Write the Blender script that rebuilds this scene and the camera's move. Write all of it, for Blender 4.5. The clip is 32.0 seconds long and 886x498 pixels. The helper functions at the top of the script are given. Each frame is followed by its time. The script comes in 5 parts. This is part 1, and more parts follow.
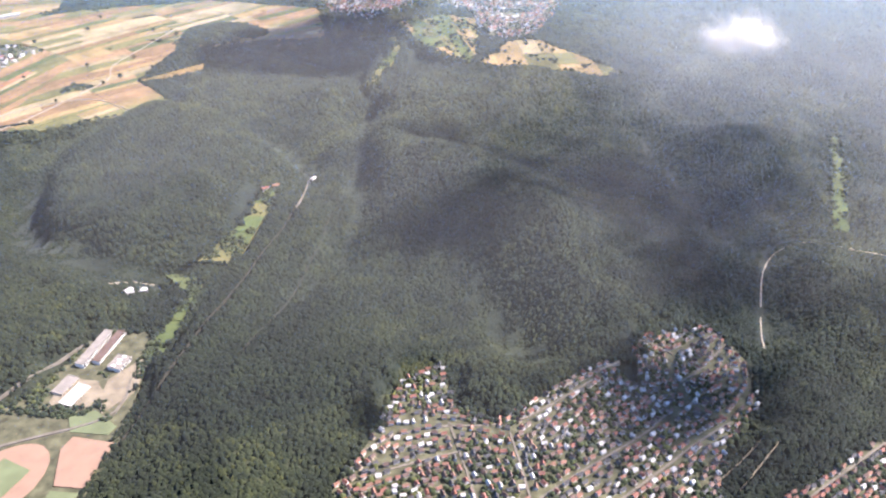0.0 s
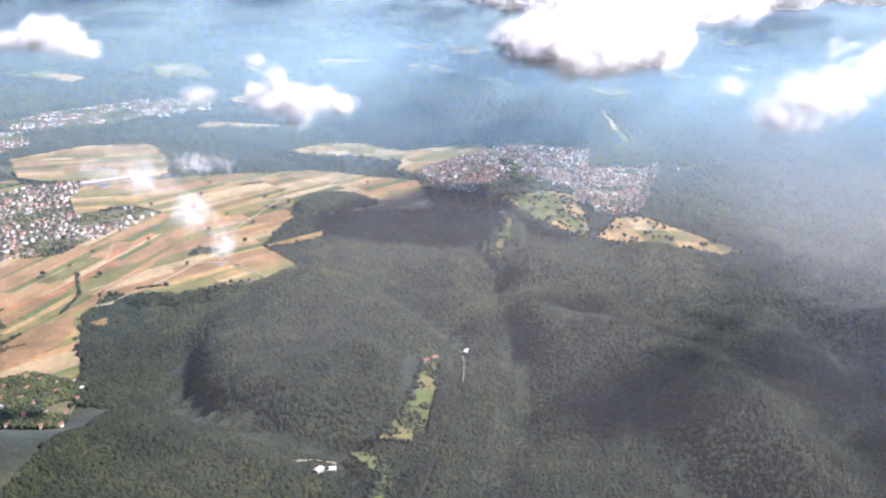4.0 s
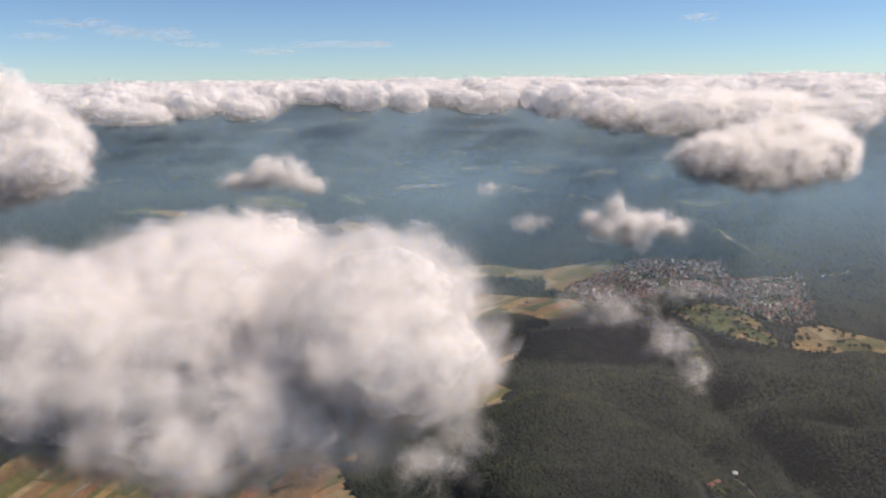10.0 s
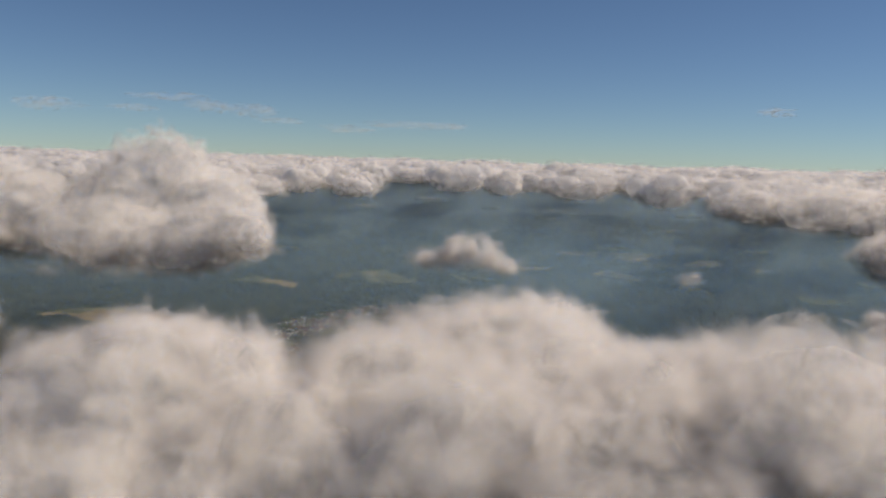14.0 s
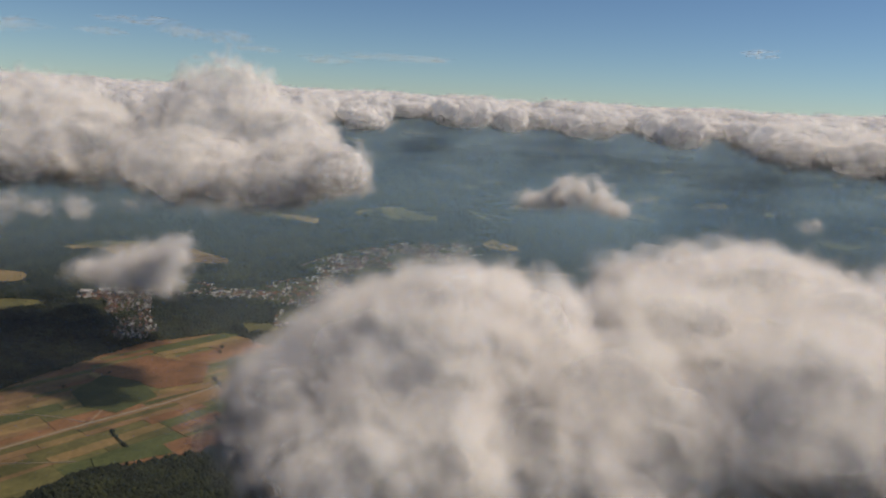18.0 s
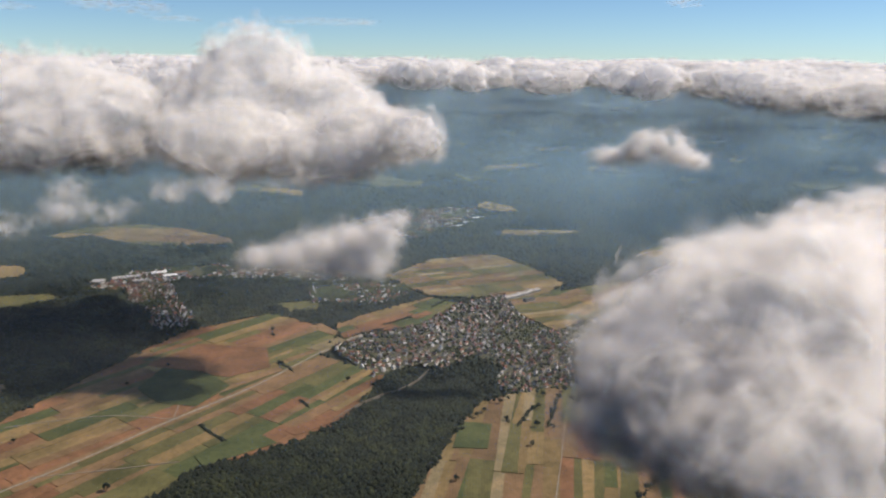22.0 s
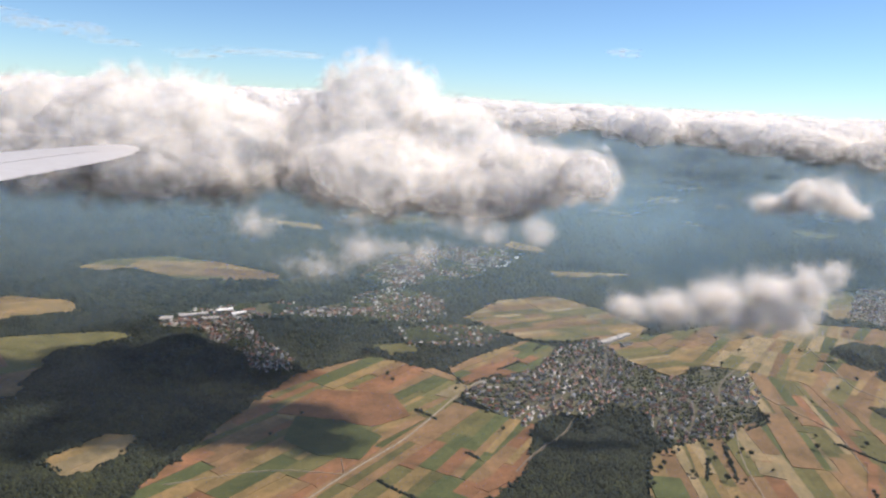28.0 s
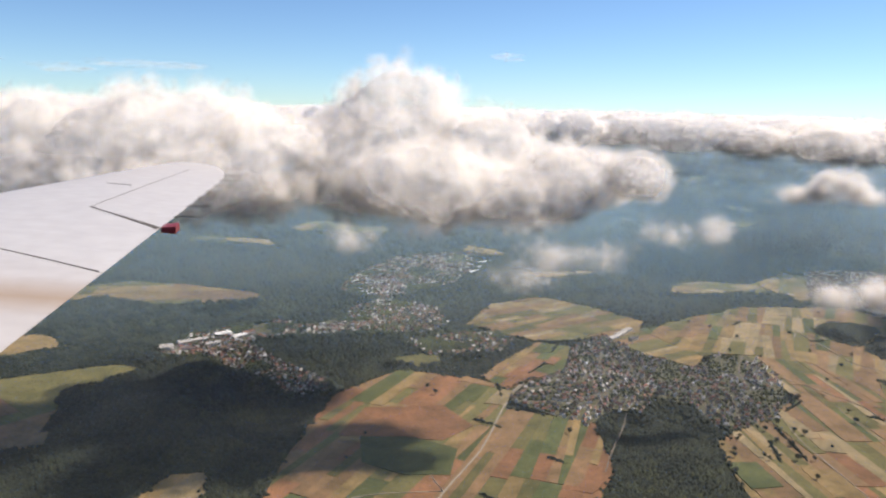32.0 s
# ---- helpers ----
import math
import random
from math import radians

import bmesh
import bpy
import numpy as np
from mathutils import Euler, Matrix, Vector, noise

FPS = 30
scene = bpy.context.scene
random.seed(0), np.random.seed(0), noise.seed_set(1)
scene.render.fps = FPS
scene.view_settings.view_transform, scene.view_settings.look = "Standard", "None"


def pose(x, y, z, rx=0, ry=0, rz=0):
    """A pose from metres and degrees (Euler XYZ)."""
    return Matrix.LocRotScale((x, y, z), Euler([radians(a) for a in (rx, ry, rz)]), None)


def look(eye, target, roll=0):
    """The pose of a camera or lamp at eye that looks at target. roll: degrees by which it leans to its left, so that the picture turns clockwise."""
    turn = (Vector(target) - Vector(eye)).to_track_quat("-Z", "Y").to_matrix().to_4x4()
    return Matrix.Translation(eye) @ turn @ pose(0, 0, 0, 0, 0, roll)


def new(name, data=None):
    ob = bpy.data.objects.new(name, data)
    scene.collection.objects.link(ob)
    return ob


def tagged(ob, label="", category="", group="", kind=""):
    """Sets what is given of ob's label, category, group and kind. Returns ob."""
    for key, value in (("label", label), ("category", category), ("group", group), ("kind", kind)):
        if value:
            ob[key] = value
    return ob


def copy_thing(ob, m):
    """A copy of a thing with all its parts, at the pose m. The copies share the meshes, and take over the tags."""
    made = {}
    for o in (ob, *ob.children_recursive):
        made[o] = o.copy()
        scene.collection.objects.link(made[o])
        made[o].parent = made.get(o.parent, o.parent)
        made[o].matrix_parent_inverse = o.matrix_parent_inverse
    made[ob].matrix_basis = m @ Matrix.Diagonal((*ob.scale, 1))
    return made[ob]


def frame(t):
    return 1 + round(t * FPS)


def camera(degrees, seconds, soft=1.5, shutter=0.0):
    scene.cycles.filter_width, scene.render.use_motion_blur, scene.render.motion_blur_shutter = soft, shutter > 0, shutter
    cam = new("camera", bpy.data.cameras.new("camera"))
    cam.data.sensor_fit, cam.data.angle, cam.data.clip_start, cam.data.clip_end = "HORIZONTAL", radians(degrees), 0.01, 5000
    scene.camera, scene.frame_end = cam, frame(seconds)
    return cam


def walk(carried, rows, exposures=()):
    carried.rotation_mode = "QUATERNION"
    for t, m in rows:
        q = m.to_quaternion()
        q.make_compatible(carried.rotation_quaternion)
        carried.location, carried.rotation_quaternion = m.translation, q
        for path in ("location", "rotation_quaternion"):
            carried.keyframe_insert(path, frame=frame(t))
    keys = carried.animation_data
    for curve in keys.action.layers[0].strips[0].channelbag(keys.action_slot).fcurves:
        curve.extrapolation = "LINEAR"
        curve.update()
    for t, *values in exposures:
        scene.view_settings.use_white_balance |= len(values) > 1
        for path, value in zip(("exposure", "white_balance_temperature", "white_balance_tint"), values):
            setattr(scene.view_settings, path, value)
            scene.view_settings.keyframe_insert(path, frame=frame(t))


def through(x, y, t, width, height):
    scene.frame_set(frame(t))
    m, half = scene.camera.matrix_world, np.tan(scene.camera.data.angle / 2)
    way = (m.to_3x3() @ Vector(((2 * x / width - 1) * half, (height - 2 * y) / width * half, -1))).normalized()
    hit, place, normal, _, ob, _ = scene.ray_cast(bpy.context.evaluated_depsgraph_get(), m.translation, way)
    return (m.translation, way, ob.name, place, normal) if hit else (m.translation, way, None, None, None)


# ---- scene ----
from mathutils.geometry import tessellate_polygon

# ---- camera and flight ----
cam = camera(59.6, 32.0, soft=2.5)
# seconds, x, y, z, yaw, pitch, roll
PATH = [
    (0.0, 0.0, 0.0, 150.5, 5.09, -33.53, 0.32),
    (0.5, -8.3, 0.6, 150.2, 5.33, -32.44, -0.06),
    (1.0, -16.6, 1.3, 149.8, 5.64, -30.69, -0.27),
    (1.5, -24.9, 1.8, 149.4, 5.60, -29.53, 0.39),
    (2.0, -33.2, 2.2, 149.1, 5.39, -28.40, 0.86),
    (2.5, -41.5, 2.5, 148.8, 4.77, -27.35, 1.63),
    (3.0, -49.8, 2.7, 148.4, 4.78, -25.67, 1.68),
    (3.5, -58.0, 2.8, 148.1, 4.85, -23.08, 1.93),
    (5.5, -90.6, 1.2, 147.7, 6.38, -17.29, 1.07),
    (6.0, -98.6, 0.5, 147.7, 6.78, -14.93, 0.60),
    (6.5, -106.7, -0.3, 147.7, 6.83, -13.31, 0.85),
    (7.0, -114.7, -1.1, 147.8, 7.82, -11.23, -0.27),
    (7.5, -122.8, -1.9, 147.9, 7.38, -11.96, 0.58),
    (8.0, -130.9, -2.6, 148.0, 6.88, -12.71, 0.89),
    (8.5, -138.9, -3.3, 148.1, 6.40, -13.32, 1.35),
    (9.0, -147.0, -4.0, 148.2, 6.52, -13.03, -0.02),
    (9.5, -155.1, -4.7, 148.3, 6.34, -12.96, -1.14),
    (10.0, -163.1, -5.3, 148.3, 6.12, -12.56, -0.72),
    (10.5, -171.1, -5.9, 148.4, 6.04, -11.91, -0.85),
    (11.0, -179.1, -6.5, 148.4, 6.77, -10.87, -0.84),
    (11.5, -187.0, -7.0, 148.4, 7.32, -10.67, 0.10),
    (12.0, -194.9, -7.5, 148.4, 8.06, -8.86, 0.55),
    (12.5, -202.7, -7.9, 148.3, 8.20, -8.31, 0.76),
    (13.0, -210.5, -8.3, 148.3, 11.13, -7.60, 0.93),
    (13.5, -218.4, -8.6, 148.3, 10.65, -6.59, 1.30),
    (15.5, -249.8, -8.8, 147.7, 9.54, -7.66, 2.17),
    (16.0, -257.8, -8.6, 147.5, 9.26, -8.26, 2.26),
    (16.5, -265.8, -8.4, 147.3, 8.93, -8.95, 2.28),
    (17.0, -273.9, -8.2, 147.0, 8.55, -9.70, 2.31),
    (17.5, -282.0, -7.9, 146.7, 8.10, -10.50, 2.47),
    (18.0, -290.2, -7.6, 146.4, 7.59, -11.32, 3.09),
    (18.5, -298.4, -7.3, 146.1, 7.34, -11.96, 3.81),
    (19.0, -306.7, -6.9, 145.7, 7.97, -11.40, 4.49),
    (19.5, -315.0, -6.5, 145.4, 5.38, -11.59, 4.31),
    (20.0, -323.4, -6.2, 145.0, 5.50, -12.31, 3.02),
    (20.5, -331.8, -5.7, 144.6, 5.41, -12.43, 1.28),
    (21.0, -340.2, -5.2, 144.2, 4.04, -12.98, 1.23),
    (21.5, -348.7, -4.6, 143.8, 2.98, -13.42, 0.78),
    (22.0, -357.1, -3.8, 143.4, 2.24, -13.88, 0.49),
    (22.5, -365.5, -3.0, 143.0, 0.58, -14.35, 0.79),
    (23.0, -374.0, -2.1, 142.7, 0.32, -14.50, 0.47),
    (23.5, -382.5, -1.0, 142.3, -0.41, -14.96, 0.34),
    (24.0, -391.0, 0.1, 142.0, -0.48, -14.86, 0.37),
    (24.5, -399.5, 1.2, 141.7, -0.73, -14.83, 0.39),
    (25.0, -408.1, 2.4, 141.4, -0.99, -14.63, 0.98),
    (25.5, -416.8, 3.7, 141.0, -1.14, -14.48, 0.84),
    (27.5, -452.3, 9.3, 140.1, -3.26, -12.34, 3.99),
    (28.0, -461.4, 10.8, 139.8, -3.53, -11.01, 3.07),
    (28.5, -470.4, 12.4, 139.5, -2.18, -10.45, 3.71),
    (29.0, -479.4, 14.0, 139.2, -3.78, -9.96, 2.95),
    (29.5, -488.5, 15.7, 138.8, -4.99, -10.01, 4.10),
    (30.0, -497.6, 17.4, 138.5, -4.79, -10.20, 1.73),
    (30.5, -506.8, 19.2, 138.0, -5.17, -9.52, 0.08),
    (31.0, -516.0, 21.1, 137.6, -6.07, -10.10, 2.39),
    (31.5, -525.2, 22.9, 137.1, -10.07, -10.59, 4.44),
    (32.0, -534.5, 24.8, 136.6, -12.21, -10.20, 1.42),
]


def flight_pose(x, y, z, yaw, pitch, roll):
    return pose(x, y, z, 0, 0, yaw) @ pose(0, 0, 0, 90 + pitch) @ pose(0, 0, 0, 0, 0, roll)


EXPOSURE = [(0.0, 1.8, 6450, 22), (3.5, 1.6, 6450, 22), (6.0, 1.2, 6800, 22), (8.0, 0.45, 7200, 21), (10.0, 0.0, 7400, 20), (13.0, -0.65, 7700, 18), (16.0, -0.65, 7800, 15),
            (19.0, -0.5, 7500, 15), (21.0, -0.25, 7300, 15), (23.0, 0.15, 7100, 15), (28.0, 0.35, 7200, 16), (32.0, 0.35, 7400, 16)]
walk(cam, [(t, flight_pose(*row)) for t, *row in PATH], EXPOSURE)
scene.cycles.transparent_max_bounces = 256
scene.cycles.max_bounces = 14
scene.cycles.transmission_bounces = 12

# ---- sky and sun ----
SUN_AZIMUTH, SUN_HEIGHT = 76.0, 45.0
world = bpy.data.worlds.new("sky")
scene.world = world
world.use_nodes = True
wn = world.node_tree.nodes
sky = wn.new("ShaderNodeTexSky")
sky.sky_type, sky.sun_disc = "NISHITA", False
sky.sun_elevation, sky.sun_rotation = radians(SUN_HEIGHT), radians(SUN_AZIMUTH)
sky.altitude, sky.air_density, sky.dust_density, sky.ozone_density = 3000, 1.0, 0.1, 2.0
wn["Background"].inputs["Strength"].default_value = 0.1
air = wn.new("ShaderNodeMix")
air.data_type, air.blend_type = "RGBA", "MULTIPLY"
air.inputs[0].default_value, air.inputs[7].default_value = 1.0, (0.66, 0.92, 1.15, 1)  # clear cold air at height
world.node_tree.links.new(sky.outputs["Color"], air.inputs[6])
world.node_tree.links.new(air.outputs[2], wn["Background"].inputs["Color"])
sun = new("sun", bpy.data.lights.new("sun", "SUN"))
sun.data.energy, sun.data.angle, sun.data.color = 4.5, radians(0.5), (1.0, 0.94, 0.85)
TO_SUN = Vector((math.sin(radians(SUN_AZIMUTH)) * math.cos(radians(SUN_HEIGHT)),
                 math.cos(radians(SUN_AZIMUTH)) * math.cos(radians(SUN_HEIGHT)), math.sin(radians(SUN_HEIGHT))))
sun.matrix_world = look(TO_SUN * 400, (0, 0, 0))


# ---- small tools ----
def vnoise(x, y, seed=0):
    """Smooth value noise in 0..1 on arrays."""
    xi, yi = np.floor(x).astype(np.int64), np.floor(y).astype(np.int64)
    u, v = x - xi, y - yi
    u, v = u * u * (3 - 2 * u), v * v * (3 - 2 * v)

    def lattice(a, b):
        n = (a * 374761393 + b * 668265263 + seed * 144665) & 0xFFFFFFFF
        n = ((n ^ (n >> 13)) * 1274126177) & 0xFFFFFFFF
        return ((n ^ (n >> 16)) & 0xFFFF) / 65535.0

    a, b = lattice(xi, yi) * (1 - u) + lattice(xi + 1, yi) * u, lattice(xi, yi + 1) * (1 - u) + lattice(xi + 1, yi + 1) * u
    return a * (1 - v) + b * v


def fbm(x, y, seed=0, octaves=4):
    total, amp = 0.0, 0.5
    for o in range(octaves):
        total = total + amp * vnoise(x * 2**o, y * 2**o, seed + o)
        amp *= 0.5
    return total


def inside(poly, x, y):
    """Which of the points lie in the polygon."""
    hit = np.zeros(np.shape(x), bool)
    for (x0, y0), (x1, y1) in zip(poly, poly[1:] + poly[:1]):
        if y0 != y1:
            hit ^= ((y0 > y) != (y1 > y)) & (x < (x1 - x0) * (y - y0) / (y1 - y0) + x0)
    return hit


def mesh_of(name, verts, faces, material, smooth=False):
    me = bpy.data.meshes.new(name)
    me.from_pydata([tuple(map(float, v)) for v in verts], [], faces)
    me.materials.append(material)
    if smooth:
        me.shade_smooth()
    return me


def tri_mesh(name, verts, tris, material, smooth=False):
    """A mesh from numpy arrays of places and triangles."""
    me = bpy.data.meshes.new(name)
    me.vertices.add(len(verts))
    me.vertices.foreach_set("co", np.ascontiguousarray(verts, np.float32).ravel())
    me.loops.add(len(tris) * 3)
    me.loops.foreach_set("vertex_index", np.ascontiguousarray(tris, np.int32).ravel())
    me.polygons.add(len(tris))
    me.polygons.foreach_set("loop_start", np.arange(0, len(tris) * 3, 3, dtype=np.int32))
    me.update(calc_edges=True)
    me.polygons.foreach_set("use_smooth", np.full(len(tris), smooth))
    me.materials.append(material)
    return me


def part(name, mesh, parent, label="", at=None):
    ob = new(name, mesh)
    ob.parent = parent
    if at is not None:
        ob.matrix_basis = at
    return tagged(ob, label)


def ico(level):
    bm = bmesh.new()
    bmesh.ops.create_icosphere(bm, subdivisions=level, radius=1)
    bm.verts.ensure_lookup_table()
    v = np.array([tuple(w.co) for w in bm.verts])
    f = np.array([[w.index for w in g.verts] for g in bm.faces])
    bm.free()
    return v, f


# ---- materials ----
def material(name, rough=0.9):
    m = bpy.data.materials.new(name)
    m.use_nodes = True
    n, l = m.node_tree.nodes, m.node_tree.links
    n["Principled BSDF"].inputs["Roughness"].default_value = rough
    n["Principled BSDF"].inputs["Specular IOR Level"].default_value = 0.25
    return m, n, l, n["Principled BSDF"]


def ramp(n, stops):
    r = n.new("ShaderNodeValToRGB")
    while len(r.color_ramp.elements) < len(stops):
        r.color_ramp.elements.new(0.5)
    for e, (p, c) in zip(r.color_ramp.elements, stops):
        e.position, e.color = p, (*c, 1)
    return r


def noise_node(n, l, scale, detail=4, coords="Object", distortion=0.0):
    tc, t = n.new("ShaderNodeTexCoord"), n.new("ShaderNodeTexNoise")
    t.inputs["Scale"].default_value, t.inputs["Detail"].default_value = scale, detail
    t.inputs["Distortion"].default_value = distortion
    l.new(tc.outputs[coords], t.inputs["Vector"])
    return t


def mixed(n, l, a, b, fac, how="MIX"):
    """A colour mix; a, b and fac are sockets or values."""
    m = n.new("ShaderNodeMix")
    m.data_type, m.blend_type = "RGBA", how
    for sock, val in ((m.inputs[6], a), (m.inputs[7], b), (m.inputs[0], fac)):
        if isinstance(val, bpy.types.NodeSocket):
            l.new(val, sock)
        else:
            sock.default_value = (*val, 1) if isinstance(val, tuple) else val
    return m.outputs[2]


def forest_material(name, dark, mid, light, island=True, haze_sheen=0.06, tint=(0.75, 0.9, 1.0)):
    m, n, l, b = material(name, 0.95)
    patch = noise_node(n, l, 0.012, 5, distortion=0.6)
    base = ramp(n, [(0.3, dark), (0.52, mid), (0.75, light)])
    l.new(patch.outputs["Fac"], base.inputs["Fac"])
    tc, cells = n.new("ShaderNodeTexCoord"), n.new("ShaderNodeTexVoronoi")
    cells.inputs["Scale"].default_value = 0.017
    warp = noise_node(n, l, 0.03, 3)
    shift = n.new("ShaderNodeVectorMath")
    shift.operation = "MULTIPLY_ADD"
    l.new(warp.outputs["Color"], shift.inputs[0])
    shift.inputs[1].default_value = (26, 26, 0)
    l.new(tc.outputs["Object"], shift.inputs[2])
    l.new(shift.outputs[0], cells.inputs["Vector"])
    one = n.new("ShaderNodeSeparateColor")
    l.new(cells.outputs["Color"], one.inputs[0])
    stand_tone = ramp(n, [(0.0, (0.58, 0.66, 0.7)), (0.5, (0.95, 0.97, 0.95)), (1.0, (1.4, 1.28, 1.05))])
    l.new(one.outputs[0], stand_tone.inputs["Fac"])
    col = mixed(n, l, base.outputs["Color"], stand_tone.outputs["Color"], 1.0, "MULTIPLY")
    clump = noise_node(n, l, 0.11, 3, distortion=0.3)
    cr = ramp(n, [(0.34, (0.55, 0.6, 0.63)), (0.5, (0.95, 0.97, 0.96)), (0.66, (1.4, 1.34, 1.16))])
    l.new(clump.outputs["Fac"], cr.inputs["Fac"])
    col = mixed(n, l, col, cr.outputs["Color"], 1.0, "MULTIPLY")
    if island:
        g = n.new("ShaderNodeNewGeometry")
        r = ramp(n, [(0.0, (0.6, 0.64, 0.68)), (0.5, (0.95, 0.97, 0.97)), (0.88, (1.3, 1.25, 1.05)), (1.0, (1.75, 1.5, 1.0))])
        l.new(g.outputs["Random Per Island"], r.inputs["Fac"])
        col = mixed(n, l, col, r.outputs["Color"], 1.0, "MULTIPLY")
    fine = noise_node(n, l, 0.9, 3)
    fr = ramp(n, [(0.35, (0.82, 0.83, 0.82)), (0.65, (1.12, 1.12, 1.1))])
    l.new(fine.outputs["Fac"], fr.inputs["Fac"])
    l.new(mixed(n, l, col, fr.outputs["Color"], 1.0, "MULTIPLY"), b.inputs["Base Color"])
    # pale blue sheen imitates distance haze on crowns and ground
    b.inputs["Sheen Weight"].default_value, b.inputs["Sheen Roughness"].default_value = haze_sheen, 0.6
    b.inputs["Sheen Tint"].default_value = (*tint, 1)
    bump = n.new("ShaderNodeBump")
    bump.inputs["Strength"].default_value, bump.inputs["Distance"].default_value = 0.6, 0.6
    l.new(fine.outputs["Fac"], bump.inputs["Height"])
    l.new(bump.outputs["Normal"], b.inputs["Normal"])
    return m


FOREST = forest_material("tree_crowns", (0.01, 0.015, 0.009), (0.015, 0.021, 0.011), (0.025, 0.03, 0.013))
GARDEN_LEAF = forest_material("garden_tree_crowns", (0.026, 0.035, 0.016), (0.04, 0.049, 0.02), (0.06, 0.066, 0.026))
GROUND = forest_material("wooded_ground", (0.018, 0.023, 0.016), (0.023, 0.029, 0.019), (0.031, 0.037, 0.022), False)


def crop_material(name, colour, stripe=2.0):
    """Cropland: drilled rows, a patchy stand and a shade of its own for every parcel."""
    m, n, l, b = material(name, 0.95)
    info = n.new("ShaderNodeObjectInfo")
    tone = ramp(n, [(0.0, tuple(c * 0.82 for c in colour)), (0.5, colour), (1.0, tuple(min(1, c * 1.18) for c in colour))])
    l.new(info.outputs["Random"], tone.inputs["Fac"])
    stand = noise_node(n, l, 0.07, 6, distortion=0.4)
    sr = ramp(n, [(0.3, (0.66, 0.7, 0.64)), (0.5, (0.97, 0.97, 0.95)), (0.7, (1.22, 1.14, 1.08))])
    l.new(stand.outputs["Fac"], sr.inputs["Fac"])
    col = mixed(n, l, tone.outputs["Color"], sr.outputs["Color"], 1.0, "MULTIPLY")
    fleck = noise_node(n, l, 0.45, 5, distortion=0.8)
    fk = ramp(n, [(0.32, (0.8, 0.82, 0.78)), (0.68, (1.14, 1.12, 1.1))])
    l.new(fleck.outputs["Fac"], fk.inputs["Fac"])
    col = mixed(n, l, col, fk.outputs["Color"], 1.0, "MULTIPLY")
    tc, wave = n.new("ShaderNodeTexCoord"), n.new("ShaderNodeTexWave")
    wave.inputs["Scale"].default_value, wave.inputs["Distortion"].default_value = 0.16 * stripe, 1.5
    l.new(tc.outputs["Object"], wave.inputs["Vector"])
    wr = ramp(n, [(0.0, (0.9, 0.9, 0.88)), (1.0, (1.05, 1.05, 1.05))])
    l.new(wave.outputs["Fac"], wr.inputs["Fac"])
    l.new(mixed(n, l, col, wr.outputs["Color"], 1.0, "MULTIPLY"), b.inputs["Base Color"])
    return m


CROPS = {
    "stubble": crop_material("straw_stubble", (0.238, 0.168, 0.08)),
    "pale": crop_material("pale_dry_straw", (0.262, 0.207, 0.122)),
    "olive": crop_material("olive_meadow", (0.124, 0.118, 0.05)),
    "soil": crop_material("red_brown_ploughed_soil", (0.205, 0.13, 0.072)),
    "rust": crop_material("rust_red_soil", (0.225, 0.115, 0.063)),
    "green": crop_material("green_crop", (0.078, 0.095, 0.039)),
    "meadow": crop_material("fresh_green_meadow", (0.075, 0.1, 0.036)),
}


def plain(name, colour, rough=0.8, scale=0.6, spread=0.25):
    m, n, l, b = material(name, rough)
    t = noise_node(n, l, scale, 5)
    r = ramp(n, [(0.25, tuple(c * (1 - spread) for c in colour)), (0.75, tuple(min(1, c * (1 + spread)) for c in colour))])
    l.new(t.outputs["Fac"], r.inputs["Fac"])
    l.new(r.outputs["Color"], b.inputs["Base Color"])
    return m


ASPHALT = plain("pale_worn_road", (0.15, 0.13, 0.105), 0.9)
GRAVEL = plain("pale_gravel_track", (0.27, 0.235, 0.18), 0.95)
# near black: the shade in the gaps between trees is put into this colour
SHADED_ROAD = plain("shaded_forest_road", (0.04, 0.038, 0.03), 0.95)
GARDEN = plain("garden_and_lawn", (0.085, 0.083, 0.048), 0.95, 0.35, 0.6)
WALLS = [plain("white_render_wall", (0.6, 0.57, 0.53), 0.85), plain("cream_render_wall", (0.45, 0.37, 0.28), 0.85), plain("grey_render_wall", (0.3, 0.29, 0.28), 0.85)]
ROOFS = [plain("red_tile_roof", (0.2, 0.088, 0.065), 0.8), plain("brown_tile_roof", (0.12, 0.08, 0.065), 0.7),
         plain("dark_slate_roof", (0.075, 0.072, 0.072), 0.85), plain("orange_tile_roof", (0.22, 0.115, 0.08), 0.8), plain("weathered_grey_roof", (0.42, 0.4, 0.37), 0.7)]
SHEET = plain("white_sheet_roof", (0.78, 0.77, 0.74), 0.4, 0.2, 0.1)
GLASS = plain("dark_window_glass", (0.03, 0.035, 0.04), 0.15, 0.3, 0.1)
BARK = plain("brown_bark", (0.1, 0.07, 0.045), 0.95)


